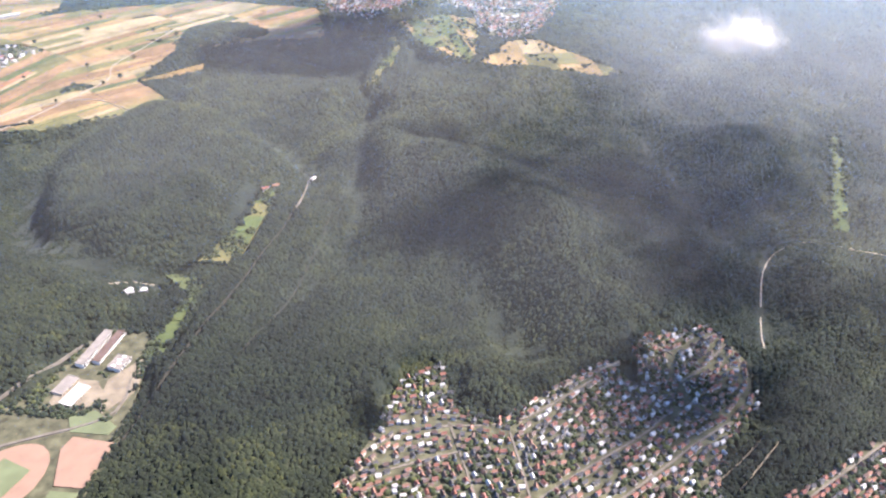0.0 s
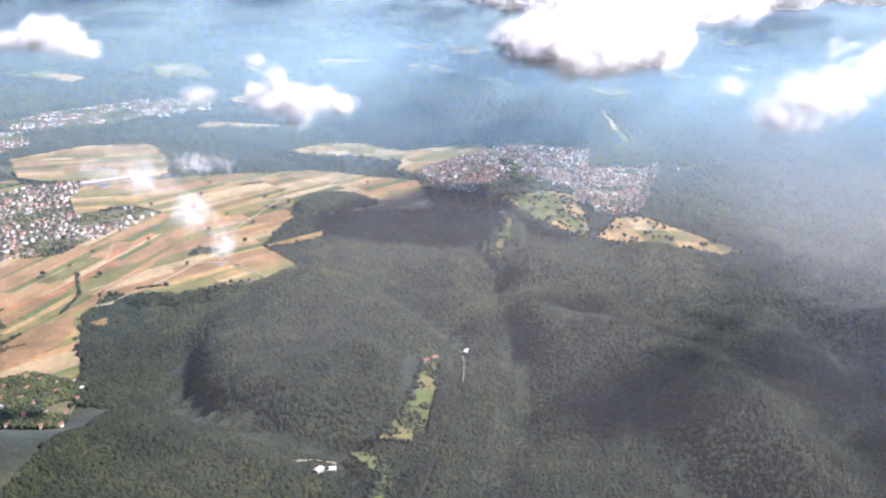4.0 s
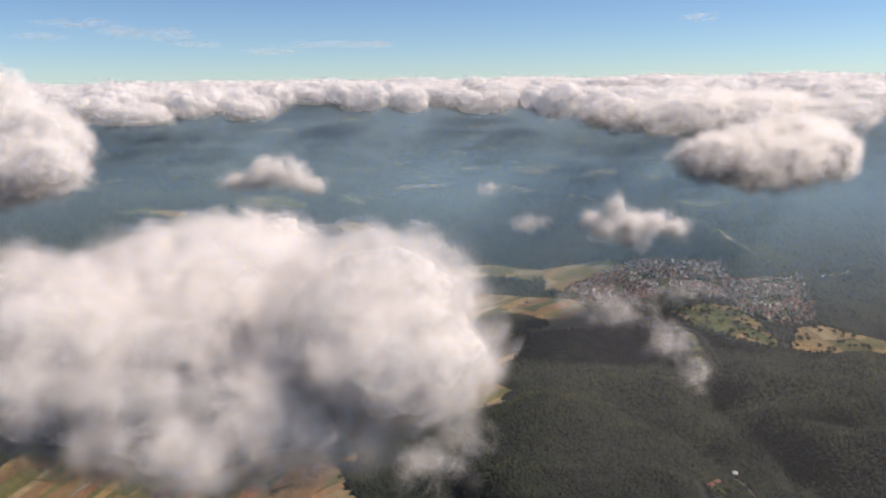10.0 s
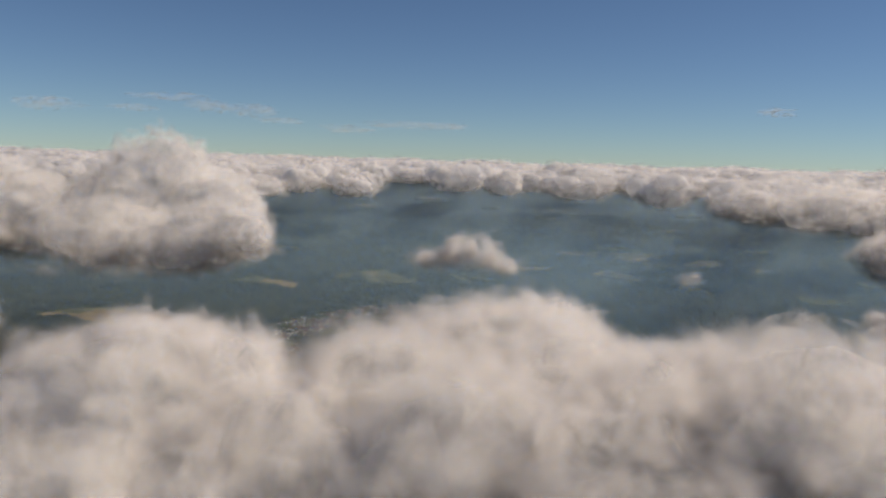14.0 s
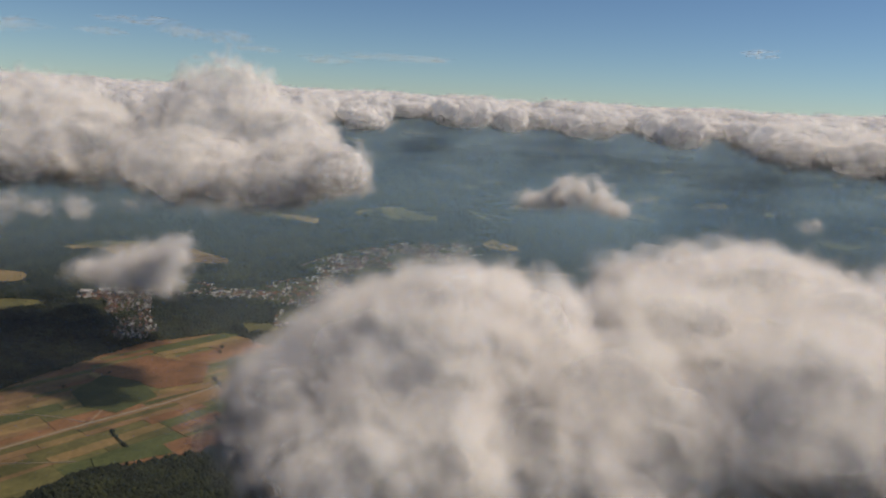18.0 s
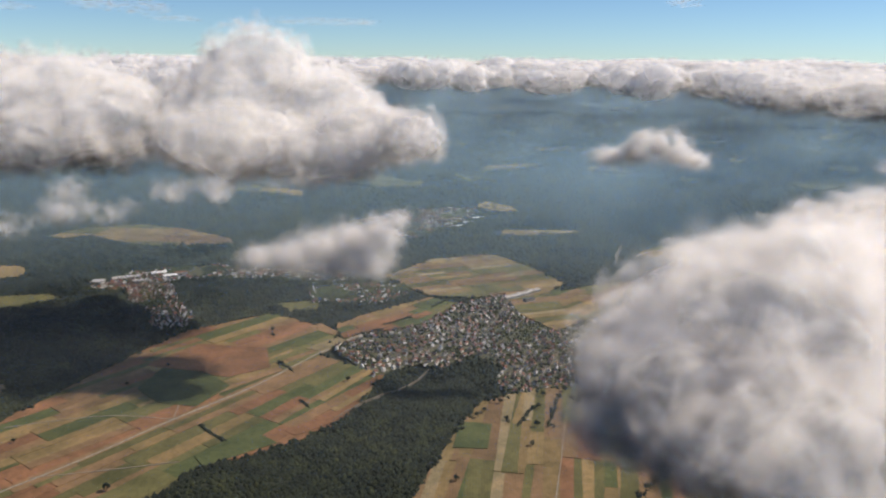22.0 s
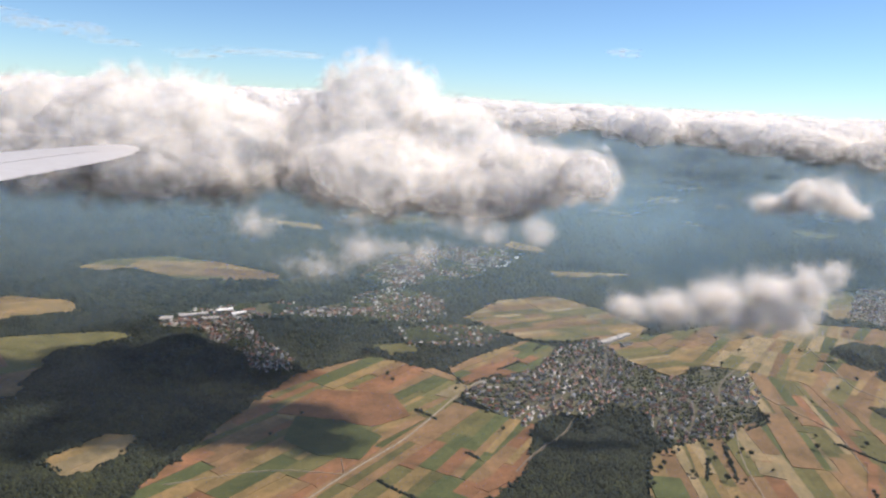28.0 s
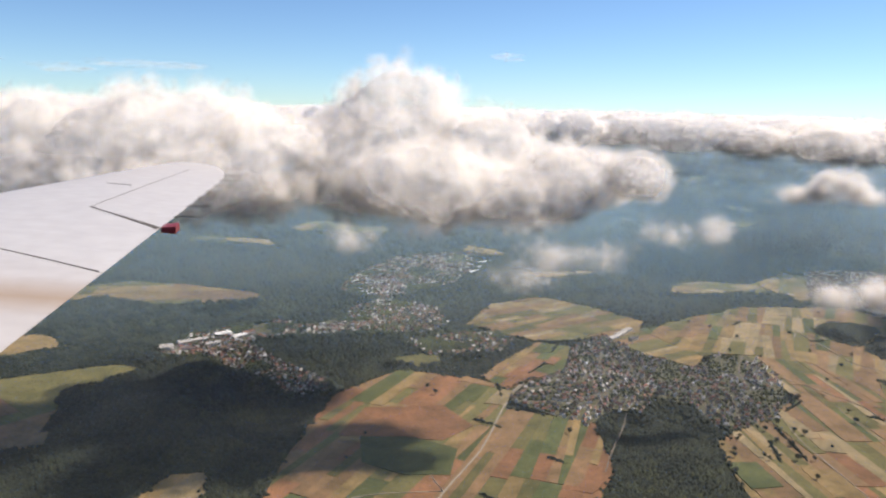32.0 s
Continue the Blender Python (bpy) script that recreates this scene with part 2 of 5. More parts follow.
def cloud_material(name, opacity, grain=0.12, soft=0.7, colour=(0.985, 0.98, 0.975), through=0.5):
    """Water droplets: white, lit from all sides. Puffs thin out from their middle to their rim."""
    m = bpy.data.materials.new(name)
    m.use_nodes = True
    n, l = m.node_tree.nodes, m.node_tree.links
    n.remove(n["Principled BSDF"])
    out = n["Material Output"]
    dif, tra, clear, mix, both = (n.new(k) for k in ("ShaderNodeBsdfDiffuse", "ShaderNodeBsdfTranslucent", "ShaderNodeBsdfTransparent", "ShaderNodeMixShader", "ShaderNodeMixShader"))
    dif.inputs["Color"].default_value = (*colour, 1)
    tra.inputs["Color"].default_value = (*colour, 1)
    mix.inputs[0].default_value = through
    l.new(dif.outputs[0], mix.inputs[1])
    l.new(tra.outputs[0], mix.inputs[2])
    if not grain:
        both.inputs[0].default_value = opacity
        l.new(clear.outputs[0], both.inputs[1])
        l.new(mix.outputs[0], both.inputs[2])
        l.new(both.outputs[0], out.inputs["Surface"])
        return m
    dens, power, times = n.new("ShaderNodeAttribute"), n.new("ShaderNodeMapRange"), n.new("ShaderNodeMath")
    dens.attribute_name = "thickness"
    power.interpolation_type, times.operation = "SMOOTHSTEP", "MULTIPLY"
    l.new(dens.outputs["Fac"], power.inputs[0])
    t = noise_node(n, l, grain, 5)
    r = ramp(n, [(0.3, (opacity * soft,) * 3), (0.6, (opacity,) * 3)])
    l.new(t.outputs["Fac"], r.inputs["Fac"])
    l.new(power.outputs[0], times.inputs[0])
    l.new(r.outputs["Color"], times.inputs[1])
    l.new(times.outputs[0], both.inputs[0])
    l.new(clear.outputs[0], both.inputs[1])
    l.new(mix.outputs[0], both.inputs[2])
    l.new(both.outputs[0], out.inputs["Surface"])
    return m


CLOUD_CORE = cloud_material("cloud_core", 0.4, 0, through=0.5)
CLOUD_PUFF = cloud_material("cloud_puffs", 0.21, 0.06, 0.85)
CLOUD_THIN = cloud_material("cirrus_ice", 0.16, 0.012, 0.1)
CLOUD_VEIL = cloud_material("cloud_veil", 0.27, 0.06, 0.6)
CLOUD_LOOSE = cloud_material("loose_cloud", 0.09, 0.2, 0.2)
CLOUD_WISP = cloud_material("cloud_wisps", 0.075, 0.1, 0.15)

# ---- the plan: what covers the ground ----
FIELD_REGIONS = {
    # name: outline, direction of the strips, strip size, crops by weight
    "west_plateau": ([(-250, 180), (-246, 217), (-233, 230), (-213, 226), (-234, 264), (-242, 280), (-240, 298), (-212, 304), (-172, 331), (-168, 346),
                      (-192, 368), (-190, 409), (-165, 430), (-110, 446), (-129, 505), (-206, 515), (-283, 482), (-308, 469), (-300, 424), (-268, 410), (-240, 392), (-236, 330), (-262, 226), (-290, 180)],
                     52, (40, 8), "stubble olive pale soil soil olive pale soil stubble green"),
    "village_strips": ([(-353, 304), (-286, 342), (-268, 410), (-240, 392), (-236, 330), (-262, 226), (-290, 180), (-350, 180), (-378, 220), (-363, 273)], 82, (44, 6),
                       "olive soil stubble soil green rust soil olive olive stubble pale green"),
    "red_plateau": ([(-556, 225), (-548, 267), (-524, 344), (-509, 383), (-472, 415), (-452, 403), (-427, 384), (-432, 353), (-397, 330), (-408, 282),
                     (-423, 264), (-454, 240), (-470, 205), (-550, 200)], 57, (44, 7), "soil olive rust stubble soil olive soil stubble green rust green olive"),
    "valley_slope": ([(-432, 398), (-412, 423), (-382, 452), (-366, 440), (-384, 402), (-410, 386), (-425, 376)], 50, (26, 7), "soil stubble green rust olive"),
    "north_slope": ([(-416, 496), (-388, 544), (-343, 563), (-317, 531), (-295, 486), (-308, 469), (-300, 424), (-270, 412), (-287, 416), (-311, 396), (-329, 422), (-337, 462), (-362, 449), (-382, 454), (-391, 463)], 25, (28, 9), "soil olive stubble soil olive pale"),
    "north_field": ([(-337, 609), (-333, 650), (-255, 648), (-287, 619)], 20, (40, 20), "pale stubble"),
    "island_field": ([(-240, 560), (-215, 594), (-190, 600), (-144, 580), (-156, 550), (-183, 560), (-210, 555)], 20, (30, 14), "olive pale stubble"),
    "village_field": ([(-149, 586), (-92, 626), (-79, 599), (-120, 520), (-148, 525)], 60, (30, 14), "stubble pale olive"),
    "east_field": ([(-17, 415), (-2, 452), (15, 458), (62, 405), (44, 399), (32, 408), (16, 400)], 100, (24, 12), "stubble olive pale stubble"),
    "orchard_field": ([(-74, 480), (-45, 500), (-24, 494), (-19, 449), (-21, 412), (-47, 434)], 110, (22, 6), "olive green meadow stubble"),
    "long_west_field": ([(-706, 586), (-689, 626), (-647, 647), (-600, 630), (-550, 598), (-544, 580), (-611, 567), (-660, 572)], 0, (60, 22), "stubble olive soil"),
    "far_west_field": ([(-629, 820), (-612, 866), (-541, 831), (-536, 790)], 10, (50, 25), "stubble olive"),
    "far_pair_field": ([(-529, 886), (-500, 960), (-474, 965), (-427, 902), (-505, 866)], 20, (50, 25), "stubble olive"),
    "far_upper_field": ([(-553, 990), (-535, 1003), (-470, 1051), (-480, 1020)], 30, (50, 25), "pale"),
    "side_field": ([(-720, 440), (-711, 509), (-669, 504), (-652, 480), (-690, 455)], 30, (40, 20), "stubble"),
    "dark_slope": ([(-700, 374), (-690, 420), (-620, 443), (-603, 433), (-636, 405), (-628, 342), (-662, 336), (-700, 336)], 40, (60, 30), "olive soil"),
    "low_strip": ([(-590, 285), (-575, 308), (-562, 309), (-560, 290), (-575, 270)], 60, (40, 12), "stubble pale"),
    "small_meadow": ([(-476, 433), (-446, 443), (-448, 424), (-462, 417)], 20, (30, 30), "olive"),
    "yellow_clearing": ([(-157, 320), (-149, 326), (-151, 334), (-158, 331)], 30, (30, 30), "pale"),
    "valley_meadow": ([(-101, 160), (-102, 176), (-100, 184), (-99, 191), (-105, 196), (-111, 201), (-105, 202), (-97, 198), (-95, 186), (-94, 174), (-96, 160)], 90, (20, 14), "meadow green meadow"),
    "upper_meadow": ([(-103, 210), (-100, 221), (-97, 232), (-96, 246), (-95, 259), (-91, 264), (-88, 250), (-89, 235), (-89, 222), (-91, 210), (-97, 209)], 90, (20, 14), "olive meadow olive"),
    "east_meadow": ([(121, 252), (146, 337), (151, 337), (127, 252)], 75, (30, 14), "meadow green"),
    "stream_meadow": ([(-74, 377), (-69, 431), (-74, 451), (-69, 451), (-63, 431), (-68, 377)], 85, (30, 14), "meadow olive"),
    "far_valley": ([(15, 798), (25, 649), (32, 649), (24, 798)], 85, (60, 20), "pale olive"),
}
VILLAGES = {
    # name: outline, street direction, house spacing, share of red roofs
    "old_village": ([(-37, 119), (-31, 135), (-25, 161), (-15, 166), (-10, 150), (1, 145), (20, 162), (32, 172), (41, 161), (41, 183), (64, 192), (74, 176),
                     (71, 155), (60, 142), (50, 110), (-30, 108)], 40, 1.75, 0.4),
    "south_street": ([(70, 127), (105, 152), (120, 130), (90, 110), (60, 110)], 45, 1.65, 0.6),
    "plateau_village": ([(-428, 364), (-410, 383), (-384, 400), (-366, 436), (-337, 460), (-329, 420), (-311, 394), (-288, 414), (-266, 411), (-274, 372), (-288, 347), (-310, 322), (-338, 311), (-347, 324), (-342, 343), (-356, 356), (-369, 337),
                         (-382, 345), (-402, 327)], 48, 3.0, 0.4),
    "valley_town": ([(-488, 612), (-467, 672), (-430, 718), (-380, 743), (-354, 734), (-366, 680), (-398, 608), (-435, 583), (-465, 569), (-487, 593)], 35, 3.0, 0.35),
    "valley_rows": ([(-601, 451), (-588, 490), (-564, 507), (-536, 518), (-512, 507), (-484, 533), (-461, 579), (-429, 534), (-427, 498), (-446, 476), (-478, 485), (-509, 481), (-538, 483), (-554, 475), (-575, 451)], 30, 3.0, 0.35),
    "valley_edge": ([(-460, 463), (-403, 482), (-395, 459), (-411, 435), (-453, 436)], 20, 3.2, 0.3),
    "valley_street": ([(-576, 454), (-554, 475), (-532, 432), (-513, 405), (-511, 388), (-529, 382), (-541, 412), (-560, 429)], 120, 2.8, 0.35),
    "east_village": ([(-135, 530), (-78, 618), (-10, 622), (-10, 560), (44, 587), (13, 465), (-12, 456), (-26, 507), (-67, 527), (-101, 481), (-124, 490)], 30, 2.9, 0.45),
    "far_hamlet": ([(50, 560), (55, 575), (118, 606), (120, 595)], 25, 5.0, 0.5),
    "school_grounds": ([(-128, 139), (-122, 156), (-120, 170), (-103, 172), (-99, 160), (-97, 146), (-94, 130), (-94, 104), (-136, 100), (-136, 138)], 20, 99, 0.5),
    "edge_houses": ([(-255, 195), (-246, 222), (-233, 231), (-210, 226), (-205, 200)], 50, 6.0, 0.6),
}
WOODS = [
    [(-309, 222), (-282, 257), (-261, 276), (-266, 257), (-248, 250), (-262, 226)],
    [(-198, 447), (-172, 470), (-140, 452), (-192, 412)],
    [(-290, 248), (-277, 280), (-271, 278), (-282, 250)],
    [(-230, 352), (-214, 366), (-206, 360), (-222, 345)],
]
RIDGES = [([(-60, 322), (-40, 285), (-6, 265), (9, 246), (24, 212), (34, 192)], 11.0), ([(-95, 370), (-66, 378), (-36, 345)], 7.0), ([(-24, 156), (0, 160), (12, 158)], 8.0), ([(100, 300), (120, 350)], 10.0)]
CELL, X_LOW, Y_LOW, NX, NY = 4.0, -1000.0, 40.0, 375, 300
gx, gy = np.meshgrid(X_LOW + CELL * (np.arange(NX) + 0.5), Y_LOW + CELL * (np.arange(NY) + 0.5), indexing="ij")
open_land, built_land = np.zeros((NX, NY), bool), np.zeros((NX, NY), bool)
for outline, *_ in FIELD_REGIONS.values():
    open_land |= inside(outline, gx, gy)
for outline, *_ in VILLAGES.values():
    built_land |= inside(outline, gx, gy)
for outline in WOODS:
    open_land &= ~inside(outline, gx, gy)
wooded = (~open_land & ~built_land).astype(float)
for _ in range(5):
    wooded = (wooded + np.roll(wooded, 1, 0) + np.roll(wooded, -1, 0) + np.roll(wooded, 1, 1) + np.roll(wooded, -1, 1)) / 5


tended = open_land | built_land
for _ in range(1):
    tended = tended | np.roll(tended, 1, 0) | np.roll(tended, -1, 0) | np.roll(tended, 1, 1) | np.roll(tended, -1, 1)
relief = wooded * ~tended
ISLAND_HILL = [(-183, 256), (-171, 231), (-154, 215), (-130, 207), (-109, 209), (-102, 218), (-96, 238), (-91, 265), (-89, 285), (-106, 311), (-137, 327), (-172, 323), (-191, 291)]
raised = 11.0 * inside(ISLAND_HILL, gx, gy)
for _ in range(3):
    raised = (raised + np.roll(raised, 1, 0) + np.roll(raised, -1, 0) + np.roll(raised, 1, 1) + np.roll(raised, -1, 1)) / 5
for way, rise in RIDGES:
    for (x0, y0), (x1, y1) in zip(way, way[1:]):
        k = (((gx - x0) * (x1 - x0) + (gy - y0) * (y1 - y0)) / ((x1 - x0) ** 2 + (y1 - y0) ** 2)).clip(0, 1)
        raised = np.maximum(raised, rise * np.exp(-((gx - x0 - k * (x1 - x0)) ** 2 + (gy - y0 - k * (y1 - y0)) ** 2) / 320))
VALLEYS = [([(-101, 170), (-104, 198), (-99, 232), (-93, 270), (-84, 290), (-97, 305), (-125, 333), (-165, 345)], 4.0), ([(-90, 120), (-80, 160), (-62, 215), (-55, 260), (-70, 330), (-70, 400)], 4.5), ([(-105, 206), (-135, 203), (-160, 212), (-178, 232), (-190, 262)], 4.5),
           ([(-62, 330), (-30, 360), (-10, 400)], 4.0), ([(10, 180), (-10, 210), (-25, 240)], 3.5), ([(85, 190), (90, 225), (75, 280), (60, 330)], 4.0), ([(125, 240), (140, 300), (150, 340)], 3.0)]
for way, depth in VALLEYS:
    near = np.full(gx.shape, 1e9)
    for (x0, y0), (x1, y1) in zip(way, way[1:]):
        k = (((gx - x0) * (x1 - x0) + (gy - y0) * (y1 - y0)) / ((x1 - x0) ** 2 + (y1 - y0) ** 2)).clip(0, 1)
        near = np.minimum(near, (gx - x0 - k * (x1 - x0)) ** 2 + (gy - y0 - k * (y1 - y0)) ** 2)
    raised = raised - 1.6 * depth * np.exp(-near / 70)
for _ in range(2):
    raised = (raised + np.roll(raised, 1, 0) + np.roll(raised, -1, 0) + np.roll(raised, 1, 1) + np.roll(raised, -1, 1)) / 5


def grid_at(grid, x, y, beyond=1.0):
    i, j = np.floor((x - X_LOW) / CELL).astype(int), np.floor((y - Y_LOW) / CELL).astype(int)
    ok = (i >= 0) & (j >= 0) & (i < NX) & (j < NY)
    return np.where(ok, grid[i.clip(0, NX - 1), j.clip(0, NY - 1)], beyond)


def smooth_at(grid, x, y, beyond=1.0):
    """The same, sliding evenly from cell to cell."""
    u, v = (x - X_LOW) / CELL - 0.5, (y - Y_LOW) / CELL - 0.5
    i, j = np.floor(u).astype(int), np.floor(v).astype(int)
    ok = (i >= 0) & (j >= 0) & (i < NX - 1) & (j < NY - 1)
    i, j, a, b = i.clip(0, NX - 2), j.clip(0, NY - 2), u - i, v - j
    val = (grid[i, j] * (1 - a) + grid[i + 1, j] * a) * (1 - b) + (grid[i, j + 1] * (1 - a) + grid[i + 1, j + 1] * a) * b
    return np.where(ok, val, beyond)


def height(x, y):
    """The lie of the land: level plateaus, rolling wooded hills."""
    x, y = np.asarray(x, float), np.asarray(y, float)
    hills = 31 * (fbm(x / 95 + 3.1, y / 95 + 8.2, 5, 3) - 0.47) + 8 * (vnoise(x / 38, y / 38, 9) - 0.5) + 2.6 * (vnoise(x / 13, y / 13, 14) - 0.5)
    return (hills + smooth_at(raised, x, y, 0.0)) * smooth_at(relief, x, y).clip(0, 1) ** 1.5


# ---- ground ----
def spread(low, high, a, b, step, grow=1.25):
    inner = list(np.arange(a, b + 0.1, step))
    out, s = [], step
    x = a
    while x > low:
        s *= grow
        x -= s
        out.append(x)
    out.reverse()
    s, x, tail = step, inner[-1], []
    while x < high:
        s *= grow
        x += s
        tail.append(x)
    return np.array(out + inner + tail)


xs, ys = spread(-5600, 4800, -900, 330, 7), spread(-1500, 5000, 60, 1000, 7)
vx, vy = np.meshgrid(xs, ys, indexing="ij")
near_hills = np.clip((1600 - vy) / 600, 0, 1)
vz = height(vx, vy) * near_hills - 1.6 * (1 - smooth_at(wooded, vx, vy)).clip(0, 1) ** 0.5
nx, ny = len(xs), len(ys)
idx = np.arange(nx * ny).reshape(nx, ny)
quads = np.stack([idx[:-1, :-1], idx[1:, :-1], idx[1:, 1:], idx[:-1, 1:]], -1).reshape(-1, 4)
tris = np.concatenate([quads[:, [0, 1, 2]], quads[:, [0, 2, 3]]])
ground = new("ground", tri_mesh("ground", np.stack([vx, vy, vz], -1).reshape(-1, 3), tris, GROUND, True))
tagged(ground, "rolling dark green wooded country reaching the horizon", "ground", kind="structure")


# ---- fields ----
def clipped(poly, nx_, ny_, d):
    """The part of a polygon on one side of a line."""
    out = []
    for (ax, ay), (bx, by) in zip(poly, poly[1:] + poly[:1]):
        sa, sb = ax * nx_ + ay * ny_ - d, bx * nx_ + by * ny_ - d
        if sa >= 0:
            out.append((ax, ay))
        if (sa >= 0) != (sb >= 0):
            k = sa / (sa - sb)
            out.append((ax + k * (bx - ax), ay + k * (by - ay)))
    return out


def area(p):
    return abs(sum(a[0] * b[1] - b[0] * a[1] for a, b in zip(p, p[1:] + p[:1]))) / 2


def strips(poly, angle, size, rng, depth=0):
    """Splits a polygon again and again along and across one direction, as farmland is."""
    c, s = math.cos(radians(angle)), math.sin(radians(angle))
    us, vs = [x * c + y * s for x, y in poly], [-x * s + y * c for x, y in poly]
    lu, lv = max(us) - min(us), max(vs) - min(vs)
    if depth > 9 or (lu < size[0] * rng.uniform(0.9, 1.7) and lv < size[1] * rng.uniform(0.9, 2.0)):
        return [poly]
    if lu / size[0] > lv / size[1]:
        d = min(us) + lu * rng.uniform(0.35, 0.65)
        line = (c, s, d)
    else:
        d = min(vs) + lv * rng.uniform(0.3, 0.7)
        line = (-s, c, d)
    halves = [clipped(poly, *line), clipped(poly, -line[0], -line[1], -line[2])]
    return [q for h in halves if len(h) > 2 and area(h) > 3 for q in strips(h, angle + rng.uniform(-2, 2), size, rng, depth + 1)]


def shrunk(poly, gap):
    cx, cy = sum(p[0] for p in poly) / len(poly), sum(p[1] for p in poly) / len(poly)
    out = []
    for x, y in poly:
        d = math.hypot(x - cx, y - cy) + 1e-6
        k = max(0.0, 1 - gap / d)
        out.append((cx + (x - cx) * k, cy + (y - cy) * k))
    return out


def draped(name, poly, mat, lift=0.35, level=True):
    """One parcel lying on the ground, with a low edge; farmland and villages lie level."""
    bm = bmesh.new()
    top = [bm.verts.new((x, y, lift + (0.0 if level else float(height(x, y))))) for x, y in poly]
    low = [bm.verts.new((x, y, min(0.0, float(height(x, y))) - 0.8)) for x, y in poly]
    for a, b, c in tessellate_polygon([[Vector((x, y, 0)) for x, y in poly]]):
        mx, my = (poly[a][0] + poly[b][0] + poly[c][0]) / 3, (poly[a][1] + poly[b][1] + poly[c][1]) / 3
        if len({a, b, c}) == 3 and inside(poly, np.array(mx), np.array(my)):
            try:
                bm.faces.new((top[a], top[b], top[c]))
            except ValueError:
                continue
    if not bm.faces:
        bm.free()
        return None
    for i in range(len(top)):
        j = (i + 1) % len(top)
        bm.faces.new((top[j], top[i], low[i], low[j]))
    bmesh.ops.recalc_face_normals(bm, faces=bm.faces)
    me = bpy.data.meshes.new(name)
    bm.to_mesh(me)
    bm.free()
    me.materials.append(mat)
    return me


rng = random.Random(7)
for region, (outline, angle, size, crops) in FIELD_REGIONS.items():
    base = draped("farmland", outline, CROPS["olive"], 0.12)
    land = tagged(new("farmland", base), "patchwork of dry straw, olive and brown crop strips", "farmland", kind="structure")
    for piece in strips(outline, angle, size, rng):
        me = draped("field", shrunk(piece, 0.12), CROPS[rng.choice(crops.split())], rng.uniform(0.25, 0.5))
        if me:
            part("field", me, land)

PARCELS = [
    ("rust", [(-511, 334), (-496, 363), (-460, 360), (-452, 335), (-468, 322)]), ("green", [(-504, 307), (-502, 331), (-481, 328), (-464, 313), (-472, 291), (-489, 294)]),
    ("soil", [(-262, 212), (-253, 262), (-244, 277), (-236, 262), (-236, 248), (-247, 222)]), ("pale", [(-432, 356), (-421, 372), (-427, 378), (-440, 360)]),
    ("rust", [(-424, 268), (-412, 280), (-418, 284), (-430, 272)]), ("pale", [(-314, 287), (-305, 283), (-301, 296), (-311, 299)]),
    ("soil", [(-446, 392), (-430, 380), (-427, 384), (-440, 398)]), ("green", [(-452, 243), (-430, 262), (-438, 268), (-458, 250)]),
    ("green", [(-363, 262), (-350, 262), (-348, 282), (-361, 284)]), ("rust", [(-285, 262), (-262, 300), (-259, 298), (-281, 260)]),
]
land = tagged(new("farmland"), "single striking parcels of red soil and green crop", "farmland", kind="structure")
for crop, outline in PARCELS:
    part("field", draped("field", outline, CROPS[crop], 0.62), land, {"rust": "bare rust-red soil", "green": "dark green crop", "soil": "brown ploughed soil", "pale": "pale straw stubble"}[crop])
land = tagged(new("farmland"), "scattered pale fields in far woodland", "farmland", kind="structure")
for k in range(64):
    y = 760 + 1900 * rng.random() ** 1.4
    x = rng.uniform(-0.75 * y - 120, 0.3 * y + 20)
    if k < 10:
        x, y = -180 + rng.uniform(-60, 60), 1274 + rng.uniform(-50, 50)
    if grid_at(open_land | built_land, np.array(x), np.array(y), False):
        continue
    long, wide = rng.uniform(12, 34) * (1 + y / 2500), rng.uniform(8, 18) * (1 + y / 2000)
    n = 9
    ring = [(x + long * math.cos(6.283 * i / n) * rng.uniform(0.6, 1.2), y + wide * math.sin(6.283 * i / n) * rng.uniform(0.6, 1.2)) for i in range(n)]
    part("field", draped("field", ring, CROPS[rng.choice(("stubble", "olive", "pale", "olive"))], 4.2, False), land)

# ---- villages: ground, then houses ----
rng = random.Random(11)


def house_mesh(w, d, h, roof, overhang=0.12):
    """Walls and a saddle roof with eaves, as two meshes' data."""
    a, b = w / 2, d / 2
    wall_v = [(-a, -b, -0.5), (a, -b, -0.5), (a, b, -0.5), (-a, b, -0.5), (-a, -b, h), (a, -b, h), (a, b, h), (-a, b, h), (-a, 0, h + roof), (a, 0, h + roof)]
    wall_f = [(0, 1, 5, 4), (2, 3, 7, 6), (1, 2, 6, 9, 5), (3, 0, 4, 8, 7)]
    o = overhang
    k = roof / b
    e = h - o * k
    t = 0.09
    roof_v = [(-a - o, -b - o, e), (a + o, -b - o, e), (a + o, 0, h + roof), (-a - o, 0, h + roof), (a + o, b + o, e), (-a - o, b + o, e)]
    roof_v = [(x, y, z + 0.02) for x, y, z in roof_v] + [(x, y, z + t) for x, y, z in roof_v]
    roof_f = [(6, 7, 8, 9), (9, 8, 10, 11), (3, 2, 1, 0), (5, 4, 2, 3), (0, 1, 7, 6), (4, 5, 11, 10), (1, 2, 8, 7), (2, 4, 10, 8), (3, 0, 6, 9), (5, 3, 9, 11)]
    return (wall_v, wall_f), (roof_v, roof_f)


def box_data(x0, y0, z0, x1, y1, z1):
    v = [(x0, y0, z0), (x1, y0, z0), (x1, y1, z0), (x0, y1, z0), (x0, y0, z1), (x1, y0, z1), (x1, y1, z1), (x0, y1, z1)]
    return v, [(0, 3, 2, 1), (4, 5, 6, 7), (0, 1, 5, 4), (1, 2, 6, 5), (2, 3, 7, 6), (3, 0, 4, 7)]


